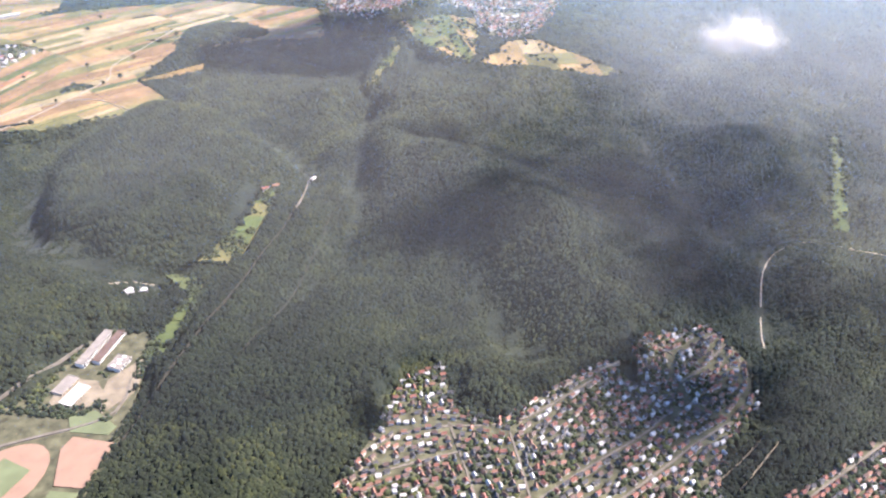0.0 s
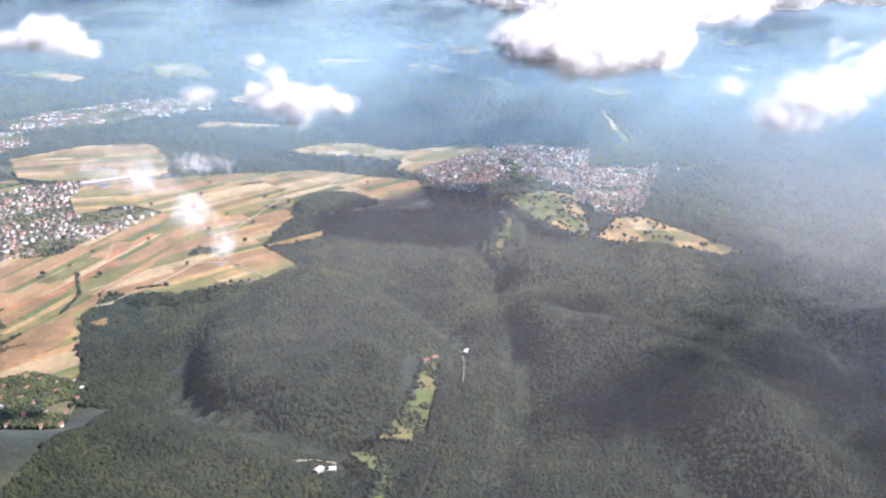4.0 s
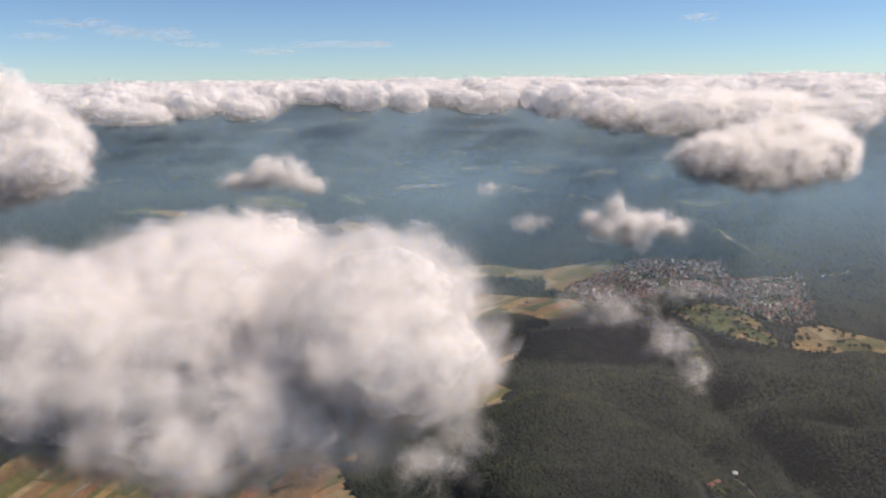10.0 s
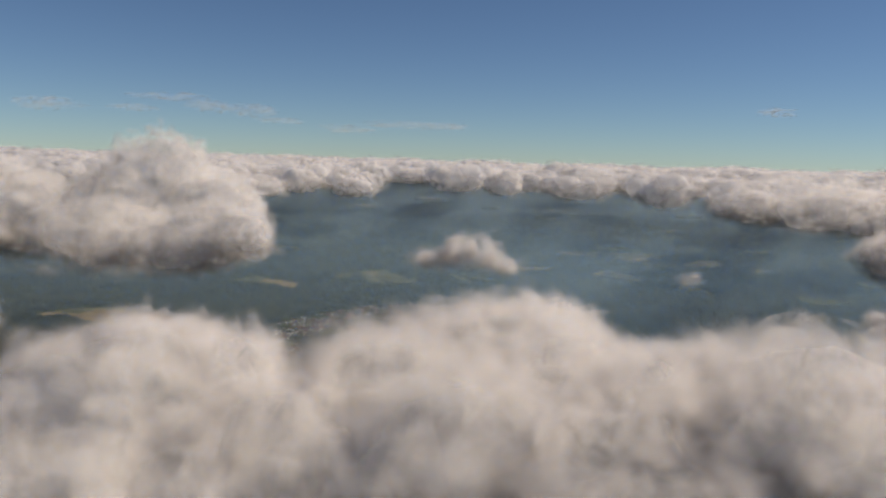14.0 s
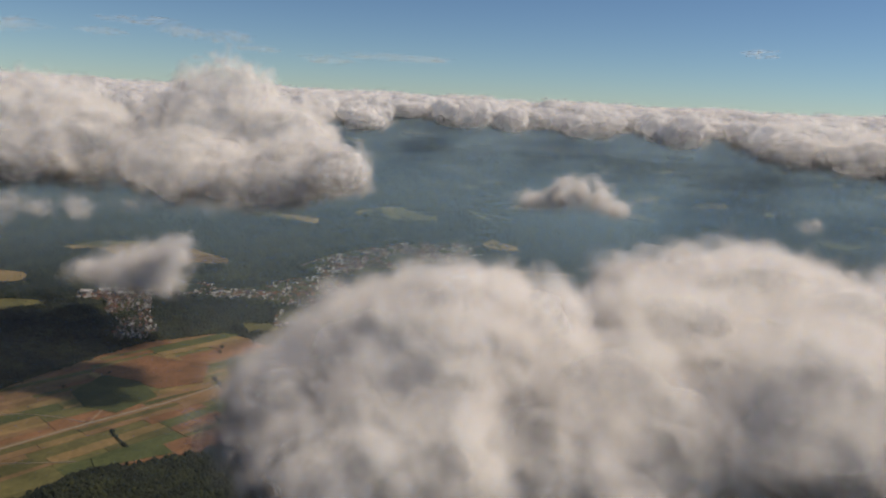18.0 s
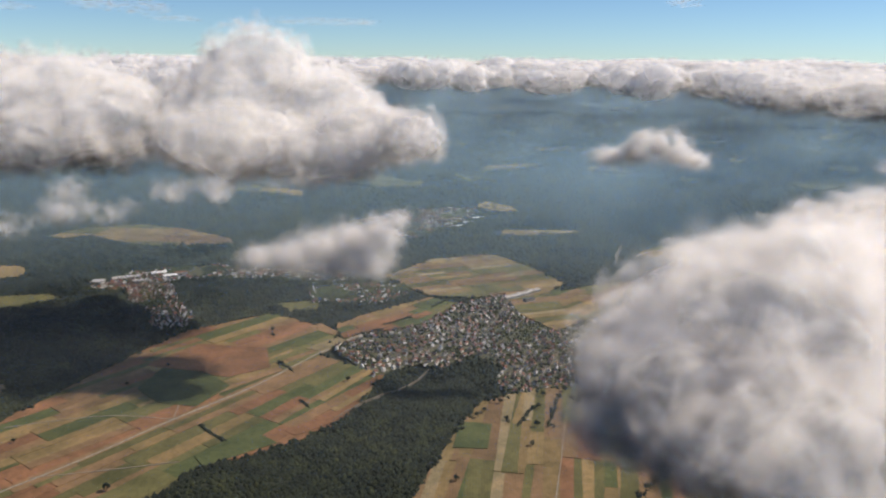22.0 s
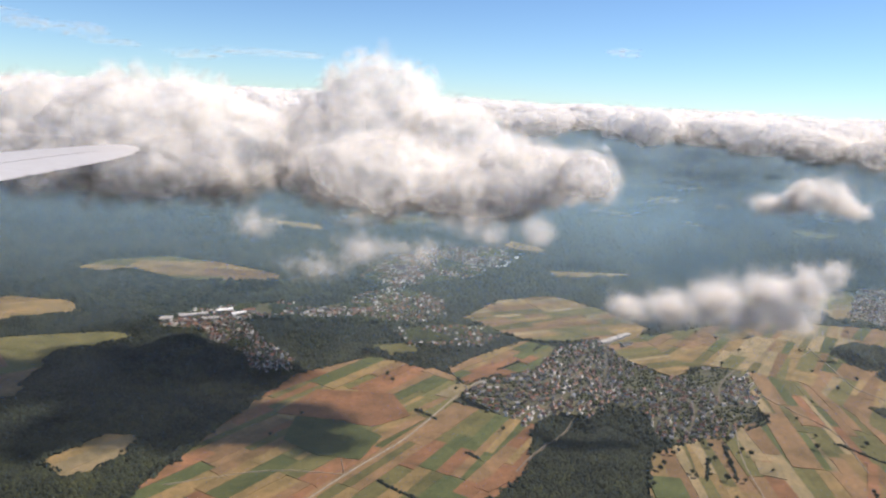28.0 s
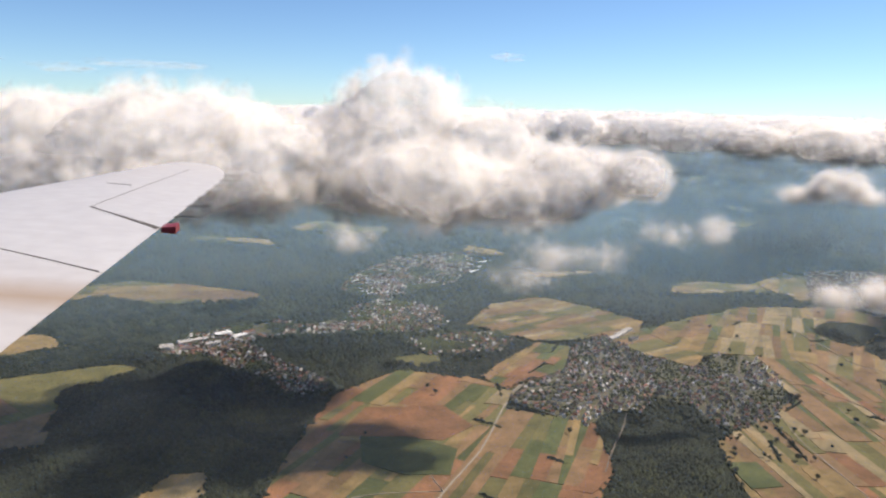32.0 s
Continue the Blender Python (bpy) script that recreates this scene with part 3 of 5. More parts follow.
WALL_NAMES = ["white", "cream", "grey"]
ROOF_NAMES = ["red tiled", "brown tiled", "dark slate", "orange tiled", "weathered grey"]
HOUSES, HOUSE_DATA = [], []
for k in range(20):
    w, d = rng.uniform(0.9, 1.5), rng.uniform(0.72, 1.0)
    (wv, wf), (rv, rf) = house_mesh(w, d, rng.uniform(0.45, 0.75), rng.uniform(0.34, 0.52), 0.08)
    wi, ri = rng.choice((0, 0, 0, 1, 2)), k % 5
    top = tagged(new("house"), f"{WALL_NAMES[wi]} rendered house under a {ROOF_NAMES[ri]} saddle roof", "house")
    part("wall", mesh_of("house_wall", wv, wf, WALLS[wi]), top)
    r = part("roof", mesh_of("house_roof", rv, rf, ROOFS[ri]), top)
    part("chimney", mesh_of("chimney", *box_data(w * 0.2, 0.08, 0.5, w * 0.2 + 0.14, 0.22, max(v[2] for v in rv) + 0.14), ROOFS[0]), r)
    HOUSES.append(top)
    HOUSE_DATA.append((np.array(wv), wf, wi, np.array(rv), rf, 3 + ri))
RED = [k for k in range(20) if k % 5 in (0, 3)]
GREY = [k for k in range(20) if k % 5 not in (0, 3)]
SINGLE = {"old_village": 170, "south_street": 30, "plateau_village": 95}  # houses built one by one, those nearest the flight
STREETS = [
    [(-32, 132), (-26, 140), (-11, 144), (5, 142), (20, 157), (28, 164)], [(-11, 144), (-8, 134), (-2, 121), (0, 112)], [(-24, 127), (-15, 132), (-8, 134)],
    [(5, 142), (8, 132), (11, 122), (12, 112)], [(5, 114), (12, 122), (20, 129), (29, 136), (37, 142), (46, 150), (53, 157), (50, 168), (51, 177), (61, 185), (67, 188)],
    [(53, 157), (63, 153), (71, 164), (73, 176), (69, 183)], [(52, 177), (43, 183)], [(24, 116), (32, 124), (44, 134), (53, 144), (63, 151)], [(68, 183), (62, 173), (52, 165)],
    [(62, 116), (76, 128), (89, 138), (101, 148), (112, 156)],
    [(-423, 360), (-400, 355), (-377, 364), (-364, 378), (-349, 389), (-341, 420), (-333, 455)], [(-412, 374), (-384, 381), (-362, 405), (-348, 436)], [(-349, 389), (-339, 374), (-328, 366), (-313, 364), (-301, 356), (-281, 360)],
    [(-267, 416), (-289, 388), (-300, 362)], [(-328, 366), (-332, 343), (-340, 336), (-344, 324)], [(-391, 346), (-377, 364)], [(-313, 364), (-318, 345), (-330, 322)],
]


def from_streets(x, y):
    """The distance to the nearest street and that street's direction."""
    best, turn = np.full(np.shape(x), 1e9), np.zeros(np.shape(x))
    for way in STREETS:
        for (x0, y0), (x1, y1) in zip(way, way[1:]):
            k = (((x - x0) * (x1 - x0) + (y - y0) * (y1 - y0)) / ((x1 - x0) ** 2 + (y1 - y0) ** 2)).clip(0, 1)
            d = np.hypot(x - x0 - k * (x1 - x0), y - y0 - k * (y1 - y0))
            turn = np.where(d < best, math.degrees(math.atan2(y1 - y0, x1 - x0)), turn)
            best = np.minimum(best, d)
    return best, turn


def joined_houses(sites, label):
    """Many small houses as one mesh, walls and roofs in their own materials."""
    verts, faces, mats = [], [], []
    for x, y, turn, k in sites:
        wv, wf, wi, rv, rf, ri = HOUSE_DATA[k]
        c, s = math.cos(radians(turn)), math.sin(radians(turn))
        big = 1.6 if y > 440 else 1.55 if y > 280 else 1.1
        for v, f, mi in ((wv, wf, wi), (rv, rf, ri)):
            base = len(verts)
            verts += [(x + big * (p[0] * c - p[1] * s), y + big * (p[0] * s + p[1] * c), 0.3 + big * p[2]) for p in v]
            faces += [tuple(i + base for i in g) for g in f]
            mats += [mi] * len(f)
    me = mesh_of("houses", verts, faces, WALLS[0])
    for m in WALLS[1:] + ROOFS:
        me.materials.append(m)
    me.polygons.foreach_set("material_index", mats)
    return tagged(new("houses", me), label, "houses", kind="stuff")


GARDEN_TREES, TOWN_TREES = [], []
for name, (outline, angle, gap, red) in VILLAGES.items():
    me = draped("village_ground", outline, GARDEN, 0.2)
    tagged(new("village_ground", me), "green and brown gardens, lawns and yards between houses", "gardens", kind="structure")
    gen = np.random.default_rng(len(name) * 7)
    px, py = np.array(outline).T
    if gap > 50:
        sx, sy = gen.uniform(px.min(), px.max(), 3800), gen.uniform(py.min(), py.max(), 3800)
        clear = inside(outline, sx, sy) & (fbm(sx / 7, sy / 7, 4, 2) > 0.36) & ~((sx > -121) & (sx < -102) & (sy > 153) & (sy < 172)) & ~((sx > -121) & (sx < -107) & (sy > 140) & (sy < 150)) & ((sy > 131) | (sx < -124)) & (np.abs(sy - 133) > 2.5)
        GARDEN_TREES += list(zip(sx[clear], sy[clear]))
        continue
    n = 9000 if py.mean() < 480 else 22000
    x, y = gen.uniform(px.min(), px.max(), n), gen.uniform(py.min(), py.max(), n)
    away, turn = from_streets(x, y)
    sway = 26.0 if py.mean() > 480 else 0.0
    ok = inside(outline, x + sway * (fbm(x / 30, y / 30, 23, 2) - 0.47), y + sway * (fbm(x / 30, y / 30, 24, 2) - 0.47)) & (away > 1.15)
    near_street = away < 30
    taken, sites = {}, []
    for i in np.argsort(np.where(near_street, away % 3.4, gen.uniform(0, 5, n))):
        if not ok[i] or (y[i] > 280 and fbm(x[i] / 16, y[i] / 16, 6, 2) > (0.52 if y[i] < 440 else 0.46 if x[i] < -200 else 0.51)):
            continue
        cell = (int(x[i] // gap), int(y[i] // gap))
        close = [q for a in (-1, 0, 1) for c in (-1, 0, 1) for q in taken.get((cell[0] + a, cell[1] + c), ())]
        if any((q[0] - x[i]) ** 2 + (q[1] - y[i]) ** 2 < gap * gap for q in close):
            continue
        taken.setdefault(cell, []).append((x[i], y[i]))
        t = turn[i] if near_street[i] else angle
        k = rng.choice(RED if rng.random() < red else GREY)
        sites.append((float(x[i]), float(y[i]), float(t) + 90 * (rng.random() < 0.25) + rng.uniform(-8, 8), k))
    sites.sort(key=lambda q: q[1])
    single = SINGLE.get(name, 0)
    for q in sites[:single]:
        copy_thing(HOUSES[q[3]], pose(q[0], q[1], 0.3, 0, 0, q[2]) @ Matrix.Scale(1.55 if q[1] > 280 else 1.1, 4))["group"] = name.replace("_", " ") + " houses"
    if sites[single:]:
        joined_houses(sites[single:], "close-built white and grey houses with tiled roofs")
    tx, ty = gen.uniform(px.min(), px.max(), n), gen.uniform(py.min(), py.max(), n)
    keep = inside(outline, tx, ty) & (from_streets(tx, ty)[0] > 1.3) & (fbm(tx / 14, ty / 14, 3, 2) > 0.3)
    for x_, y_ in zip(tx[keep], ty[keep]):
        cell = (int(x_ // gap), int(y_ // gap))
        close = [q for a in (-1, 0, 1) for c in (-1, 0, 1) for q in taken.get((cell[0] + a, cell[1] + c), ())]
        if all((q[0] - x_) ** 2 + (q[1] - y_) ** 2 > 0.95**2 for q in close) and rng.random() < (1.0 if y_ < 280 else 0.9 if x_ < -200 else 0.45):
            (TOWN_TREES if y_ > 440 and x_ < -200 else GARDEN_TREES).append((x_, y_))
for h in HOUSES:
    for o in (*h.children_recursive, h):
        bpy.data.objects.remove(o)


# ---- large buildings ----
def flat_building(name, x, y, length, width, h, turn, wall, roof, storeys, label, category, lights=0):
    """A long block with a parapet, bands of windows and, if wanted, rooflights."""
    top = tagged(new(name), label, category)
    top.matrix_basis = pose(x, y, 0.2, 0, 0, turn)
    a, b_ = length / 2, width / 2
    part("wall", mesh_of("block_wall", *box_data(-a, -b_, -0.6, a, b_, h), wall), top)
    rv, rf = box_data(-a - 0.06, -b_ - 0.06, h, a + 0.06, b_ + 0.06, h + 0.12)
    rim = [(-a + 0.15, -b_ + 0.15, h + 0.12), (a - 0.15, -b_ + 0.15, h + 0.12), (a - 0.15, b_ - 0.15, h + 0.12), (-a + 0.15, b_ - 0.15, h + 0.12)]
    rv += rim + [(p[0], p[1], h + 0.02) for p in rim]
    rf = [f for f in rf if f != (4, 5, 6, 7)] + [(4, 5, 9, 8), (5, 6, 10, 9), (6, 7, 11, 10), (7, 4, 8, 11), (8, 9, 13, 12), (9, 10, 14, 13), (10, 11, 15, 14), (11, 8, 12, 15), (12, 13, 14, 15)]
    r = part("roof", mesh_of("block_roof", rv, rf, roof), top)
    n = max(3, int(length / 1.1))
    pane = mesh_of("window", *box_data(-0.36, -0.03, -0.17, 0.36, 0.03, 0.17), GLASS)
    for s in range(storeys):
        for i in range(n):
            for side in (-1, 1):
                part("window", pane, top, "", pose(-a + (i + 0.5) * length / n, side * (b_ + 0.01), h * (s + 0.6) / storeys))
    light = mesh_of("rooflight", *box_data(-0.3, -0.5, 0.0, 0.3, 0.5, 0.22), SHEET)
    for i in range(lights):
        part("rooflight", light, r, "", pose(-a + (i + 0.5) * length / lights, 0.3 * (-1) ** i, h + 0.02))
    return top


def hall(x, y, length, width, h, turn, roof, label):
    """A farm or works hall with a low saddle roof and a gate."""
    top = tagged(new("hall"), label, "hall")
    top.matrix_basis = pose(x, y, 0.2, 0, 0, turn)
    (wv, wf), (rv, rf) = house_mesh(length, width, h, width * 0.14, 0.15)
    part("wall", mesh_of("hall_wall", wv, wf, WALLS[2]), top)
    part("roof", mesh_of("hall_roof", rv, rf, roof), top)
    part("gate", mesh_of("gate", *box_data(-0.05, -0.5, 0.0, 0.05, 0.5, h * 0.8), GLASS), top, "", pose(length / 2, 0, 0))
    return top


for x, y, turn, roof, text in ((-94, 261, 40, ROOFS[0], "red-roofed forest house beside a meadow"), (-91, 265, 30, ROOFS[3], "orange-roofed forest house beside a meadow"), (-114, 191, 20, ROOFS[4], "pale-roofed hut in a wooded valley"),
                               (-117, 188, 60, ROOFS[4], "pale-roofed hut in a wooded valley"), (-80, 281, 80, ROOFS[4], "pale-roofed hut beside a forest road")):
    lodge = hall(x, y, 2.6, 1.7, 1.0, turn, roof, text)
    lodge.location.z = float(height(x, y)) + 0.4
FLAT = plain("grey_gravel_roof", (0.22, 0.195, 0.17), 0.9)
flat_building("school_block", -116.5, 162.5, 15.5, 2.6, 1.35, 84, WALLS[0], FLAT, 3, "long white school block with a pale flat roof", "school")
flat_building("school_block", -112.6, 163.5, 14.0, 2.2, 1.25, 84, WALLS[0], ROOFS[1], 2, "long white school block with a dark flat roof", "school")
flat_building("school_block", -106.5, 157.0, 5.6, 4.0, 1.3, 80, WALLS[0], FLAT, 3, "white school block with rooflights", "school", 4)
flat_building("school_block", -117.5, 147.0, 7.0, 3.6, 0.8, 78, WALLS[1], FLAT, 1, "low school building with a pale flat roof", "school")
flat_building("school_block", -113.0, 143.5, 8.0, 4.0, 0.8, 78, WALLS[1], ROOFS[4], 1, "low school building with a brown flat roof", "school")
YARD = plain("trodden_sandy_yard", (0.2, 0.165, 0.115), 0.95, 0.3, 0.35)
CLAY = plain("red_clay", (0.26, 0.165, 0.115), 0.95, 0.3, 0.1)
TURF = plain("mown_turf", (0.125, 0.145, 0.075), 0.95, 0.2, 0.2)


def pitch(outline, mat, label, lift):
    tagged(new("sports_pitch", draped("sports_pitch", outline, mat, lift)), label, "pitch", kind="structure")


def oval(x, y, a, b_, turn, n=20):
    c, s = math.cos(radians(turn)), math.sin(radians(turn))
    return [(x + a * math.cos(6.283 * i / n) * c - b_ * math.sin(6.283 * i / n) * s, y + a * math.cos(6.283 * i / n) * s + b_ * math.sin(6.283 * i / n) * c) for i in range(n)]


pitch([(-103.5, 114), (-107.5, 125), (-106.5, 129.5), (-95, 128.5), (-96, 114)], CLAY, "red clay sports pitch beside a wood", 0.5)
pitch(oval(-118, 113, 14, 9.5, 66), CLAY, "red running track round a grass pitch", 0.4)
pitch([(-125, 106), (-120, 121), (-111.5, 118), (-116, 103)], TURF, "green grass sports pitch inside a running track", 0.56)
pitch([(-104, 106), (-103.5, 112.5), (-96.5, 112.5), (-97, 106)], TURF, "green grass sports pitch", 0.5)
pitch([(-119, 150), (-110, 150), (-106, 146), (-108, 139), (-119, 138)], YARD, "sandy school yard", 0.42)
pitch([(-107, 151), (-101, 160), (-98, 158), (-98, 146), (-103, 138), (-106, 142)], YARD, "sandy car park beside a school", 0.43)
pitch([(-111, 136), (-105, 139), (-97, 134), (-98, 131), (-108, 131)], TURF, "lawn beside the sports pitches", 0.42)
ribbon_late = [([(-128, 122), (-120, 127), (-108, 132), (-97, 137), (-95, 143), (-101, 152)], "grey school drive")]
for x, y, l, w, h, t, roof, text in (
        (-568, 490, 10, 4.4, 1.6, 30, SHEET, "white-roofed works hall in the valley"), (-558, 484, 9, 4, 1.6, 30, SHEET, "white-roofed works hall in the valley"), (-553, 490, 8, 4, 2.0, 30, ROOFS[3], "orange-roofed works hall in the valley"),
        (-598, 466, 9, 6, 2.0, 20, ROOFS[4], "pale works hall at the edge of woods"), (-588, 474, 8, 5, 2.0, 25, ROOFS[4], "grey works hall in the valley"), (-580, 478, 9, 4, 2.0, 25, ROOFS[4], "grey works hall in the valley"),
        (-584, 462, 8, 4, 1.8, 15, ROOFS[1], "brown-roofed works hall in the valley"), (-572, 470, 9, 4, 1.8, 20, ROOFS[4], "grey works hall in the valley"),
        (-333, 452, 10, 3.6, 1.6, 35, ROOFS[4], "long grey farm hall at the village edge"), (-325, 459, 10, 3.6, 1.6, 35, ROOFS[4], "long pale farm hall at the village edge"),
        (-318, 466, 9, 3.4, 1.6, 35, ROOFS[4], "long grey farm hall at the village edge"), (-322, 448, 7, 3, 1.5, 35, ROOFS[2], "dark farm hall at the village edge"),
        (-372, 650, 12, 5, 2.0, 30, SHEET, "white-roofed hall in the town"), (-362, 668, 14, 5, 2.0, 30, ROOFS[4], "grey hall in the town"), (-352, 690, 12, 4, 2.0, 30, SHEET, "white-roofed hall in the town")):
    hall(x, y, l, w, h, t, roof, text)

# ---- roads ----
def ribbon(name, way, width, mat, label, lift=0.6, kind="road"):
    pts = []
    for (x0, y0), (x1, y1) in zip(way, way[1:]):
        n = max(1, int(math.hypot(x1 - x0, y1 - y0) / 6))
        pts += [(x0 + (x1 - x0) * k / n, y0 + (y1 - y0) * k / n) for k in range(n)]
    pts.append(way[-1])
    for _ in range(3):
        pts = [pts[0]] + [((a[0] + 2 * b[0] + c[0]) / 4, (a[1] + 2 * b[1] + c[1]) / 4) for a, b, c in zip(pts, pts[1:], pts[2:])] + [pts[-1]]
    verts, faces = [], []
    for i, (x, y) in enumerate(pts):
        a, b = pts[max(0, i - 1)], pts[min(len(pts) - 1, i + 1)]
        d = math.hypot(b[0] - a[0], b[1] - a[1])
        ox, oy = -(b[1] - a[1]) / d * width / 2, (b[0] - a[0]) / d * width / 2
        z = float(height(x, y))
        verts += [(x + ox, y + oy, z + lift), (x - ox, y - oy, z + lift), (x + ox * 1.3, y + oy * 1.3, z - 0.5), (x - ox * 1.3, y - oy * 1.3, z - 0.5)]
        if i:
            k = 4 * i
            faces += [(k - 4, k - 3, k + 1, k), (k - 2, k - 4, k, k + 2), (k - 3, k - 1, k + 3, k + 1)]
    return tagged(new(name, mesh_of(name, verts, faces, mat)), label, kind, kind="structure")


ROADS = [
    ([(-520, 215), (-499, 243), (-477, 279), (-454, 311), (-422, 375), (-410, 388)], 0.75, GRAVEL, "pale straight farm road between fields"),
    ([(80, 184), (88, 223), (94, 237), (103, 241), (114, 239), (135, 226)], 0.42, GRAVEL, "pale road curving through dark woods"),
    ([(-79, 250), (-79, 267), (-82, 284), (-92, 299)], 0.4, ASPHALT, "grey road in a wooded valley"),
    ([(-219, 437), (-197, 460), (-175, 492)], 0.5, GRAVEL, "pale farm track across the plateau"),
    ([(-205, 455), (-217, 381), (-206, 373), (-225, 310), (-240, 285)], 0.45, GRAVEL, "pale farm track across the plateau"),
    ([(-540, 268), (-505, 282), (-477, 279)], 0.35, GRAVEL, "pale farm track between crops"),
    ([(-510, 232), (-480, 240), (-462, 246)], 0.35, GRAVEL, "pale farm track between crops"),
    ([(-477, 279), (-482, 305), (-470, 318)], 0.3, GRAVEL, "pale farm track between crops"),
    ([(-300, 345), (-316, 300), (-322, 262), (-330, 215)], 0.35, GRAVEL, "pale farm track between strips"),
    ([(-274, 372), (-258, 330), (-270, 280)], 0.3, GRAVEL, "pale farm track between strips"),
    ([(-250, 300), (-230, 330), (-205, 345), (-180, 330)], 0.4, GRAVEL, "pale farm track across the plateau"),
    ([(-185, 322), (-168, 334)], 1.0, ASPHALT, "grey road at the edge of the woods"),
    ([(-94, 128), (-89, 150), (-88, 164), (-85, 186), (-82, 219), (-79, 250)], 0.12, SHADED_ROAD, "narrow dark road cut through woods"),
    ([(-72, 160), (-69, 190), (-66, 225), (-66, 250)], 0.08, SHADED_ROAD, "forest ride between close trees"),
    ([(-92, 299), (-106, 312), (-121, 319), (-136, 326), (-160, 342)], 0.3, ASPHALT, "grey road winding through the woods"),
    ([(-126, 192), (-120, 197), (-114, 200), (-108, 207), (-99, 213)], 0.5, GRAVEL, "pale forest track beside a meadow"),
    ([(-356, 374), (-370, 352), (-382, 332), (-392, 317), (-402, 301), (-412, 284)], 0.45, ASPHALT, "grey road through a wood to the village"),
    ([(56, 131), (62, 137), (68, 143)], 0.14, YARD, "pale track beside allotments"),
    ([(60, 128), (66, 134), (72, 142)], 0.12, YARD, "pale track beside allotments"),
    ([(-134, 139), (-127, 146), (-124, 156), (-121, 164)], 0.35, ASPHALT, "narrow grey lane along a wood"),
    ([(36, 172), (24, 164), (14, 156)], 0.7, GRAVEL, "pale path at the wood's edge"),
]
for way, width, mat, label in ROADS:
    ribbon("road", way, width, mat, label)
for way, label in ribbon_late:
    ribbon("road", way, 0.7, ASPHALT, label)
for way in STREETS:
    ribbon("street", way, 0.6, ASPHALT, "pale grey village street between houses", 0.4)

# ---- woods ----
nrng = np.random.default_rng(5)
ICO1, ICO1F = ico(1)


SIXTH = np.arange(6) * math.pi / 3
CROWN = np.concatenate([[(0, 0, 1.0)], np.stack([np.cos(SIXTH), np.sin(SIXTH), 0 * SIXTH - 0.75], -1)])
CROWN_F = np.array([[0, 1 + i, 1 + (i + 1) % 6] for i in range(6)])


def crowns(name, x, y, radius, squash, label, lone=False, leaf=None):
    """Tree crowns, each an uneven clump, joined into one stand; in a closed canopy only their tops are built."""
    one, one_f = (ICO1, ICO1F) if lone else (CROWN, CROWN_F)
    n = len(x)
    z = height(x, y)
    r = radius * nrng.uniform(0.6, 1.2, n) * np.where(nrng.random(n) < 0.08, 1.5, 1.0)
    shape = one[None] * nrng.uniform(0.78, 1.22, (n, len(one), 1)) + nrng.normal(0, 0.14, (n, len(one), 3))
    spin = nrng.uniform(0, 6.28, n)
    c, s = np.cos(spin)[:, None], np.sin(spin)[:, None]
    px = (shape[..., 0] * c - shape[..., 1] * s) * r[:, None] + x[:, None]
    py = (shape[..., 0] * s + shape[..., 1] * c) * r[:, None] + y[:, None]
    up = nrng.uniform(0.3, 1.1, n) * squash
    pz = shape[..., 2] * (r * squash)[:, None] + (z + up * radius)[:, None]
    v = np.stack([px, py, pz], -1).reshape(-1, 3)
    f = (one_f[None] + (np.arange(n) * len(one))[:, None, None]).reshape(-1, 3)
    ob = new(name, tri_mesh(name, v, f, leaf or FOREST, True))
    return tagged(ob, label, "forest", kind="stuff")


def from_ways(ways, x, y):
    best = np.full(np.shape(x), 1e9)
    for way in ways:
        for (x0, y0), (x1, y1) in zip(way, way[1:]):
            k = (((x - x0) * (x1 - x0) + (y - y0) * (y1 - y0)) / ((x1 - x0) ** 2 + (y1 - y0) ** 2)).clip(0, 1)
            best = np.minimum(best, np.hypot(x - x0 - k * (x1 - x0), y - y0 - k * (y1 - y0)))
    return best


def stand(y0, y1, step, radius, squash, label, edge=0.5, west=-2000, east=2000):
    low, high = -640 - 0.47 * (y1 - 290), 75 + 0.42 * y1
    x, y = np.meshgrid(np.arange(low, high, step), np.arange(y0, y1, step), indexing="ij")
    x, y = (x + nrng.uniform(-0.8, 0.8, x.shape) * step).ravel(), (y + nrng.uniform(-0.8, 0.8, y.shape) * step).ravel()
    keep = (x > -640 - 0.47 * (y - 290)) & (x < 75 + 0.42 * y) & (x > west) & (x < east) & (grid_at(wooded, x, y) > edge)
    keep &= ~grid_at(open_land, x, y, False).astype(bool)
    for way, width, *_ in ROADS:
        keep &= from_ways([way], x, y) > 0.4 + 1.9 * width
    return crowns("forest", x[keep], y[keep], radius, squash, label)


stand(100, 215, 0.88, 0.84, 0.85, "dense dark green broadleaf wood with close crowns", west=-195)
stand(215, 330, 1.0, 0.95, 0.8, "dense dark green broadleaf wood with close crowns", west=-235)
stand(215, 330, 1.1, 1.0, 0.75, "dense dark green broadleaf wood among fields", east=-235)
stand(330, 470, 1.4, 1.3, 0.7, "dense dark green broadleaf wood on rolling hills")
stand(470, 720, 2.4, 2.2, 0.6, "distant dark green wood")
for name in ("valley_meadow", "upper_meadow", "stream_meadow", "east_meadow", "orchard_field"):
    px, py = np.array(FIELD_REGIONS[name][0]).T
    sx, sy = nrng.uniform(px.min(), px.max(), 900), nrng.uniform(py.min(), py.max(), 900)
    keep = inside(FIELD_REGIONS[name][0], sx, sy) & (fbm(sx / 5, sy / 5, 8, 2) > {"orchard_field": 0.5, "upper_meadow": 0.38}.get(name, 0.44))
    GARDEN_TREES += list(zip(sx[keep], sy[keep]))
trees = np.array(GARDEN_TREES)
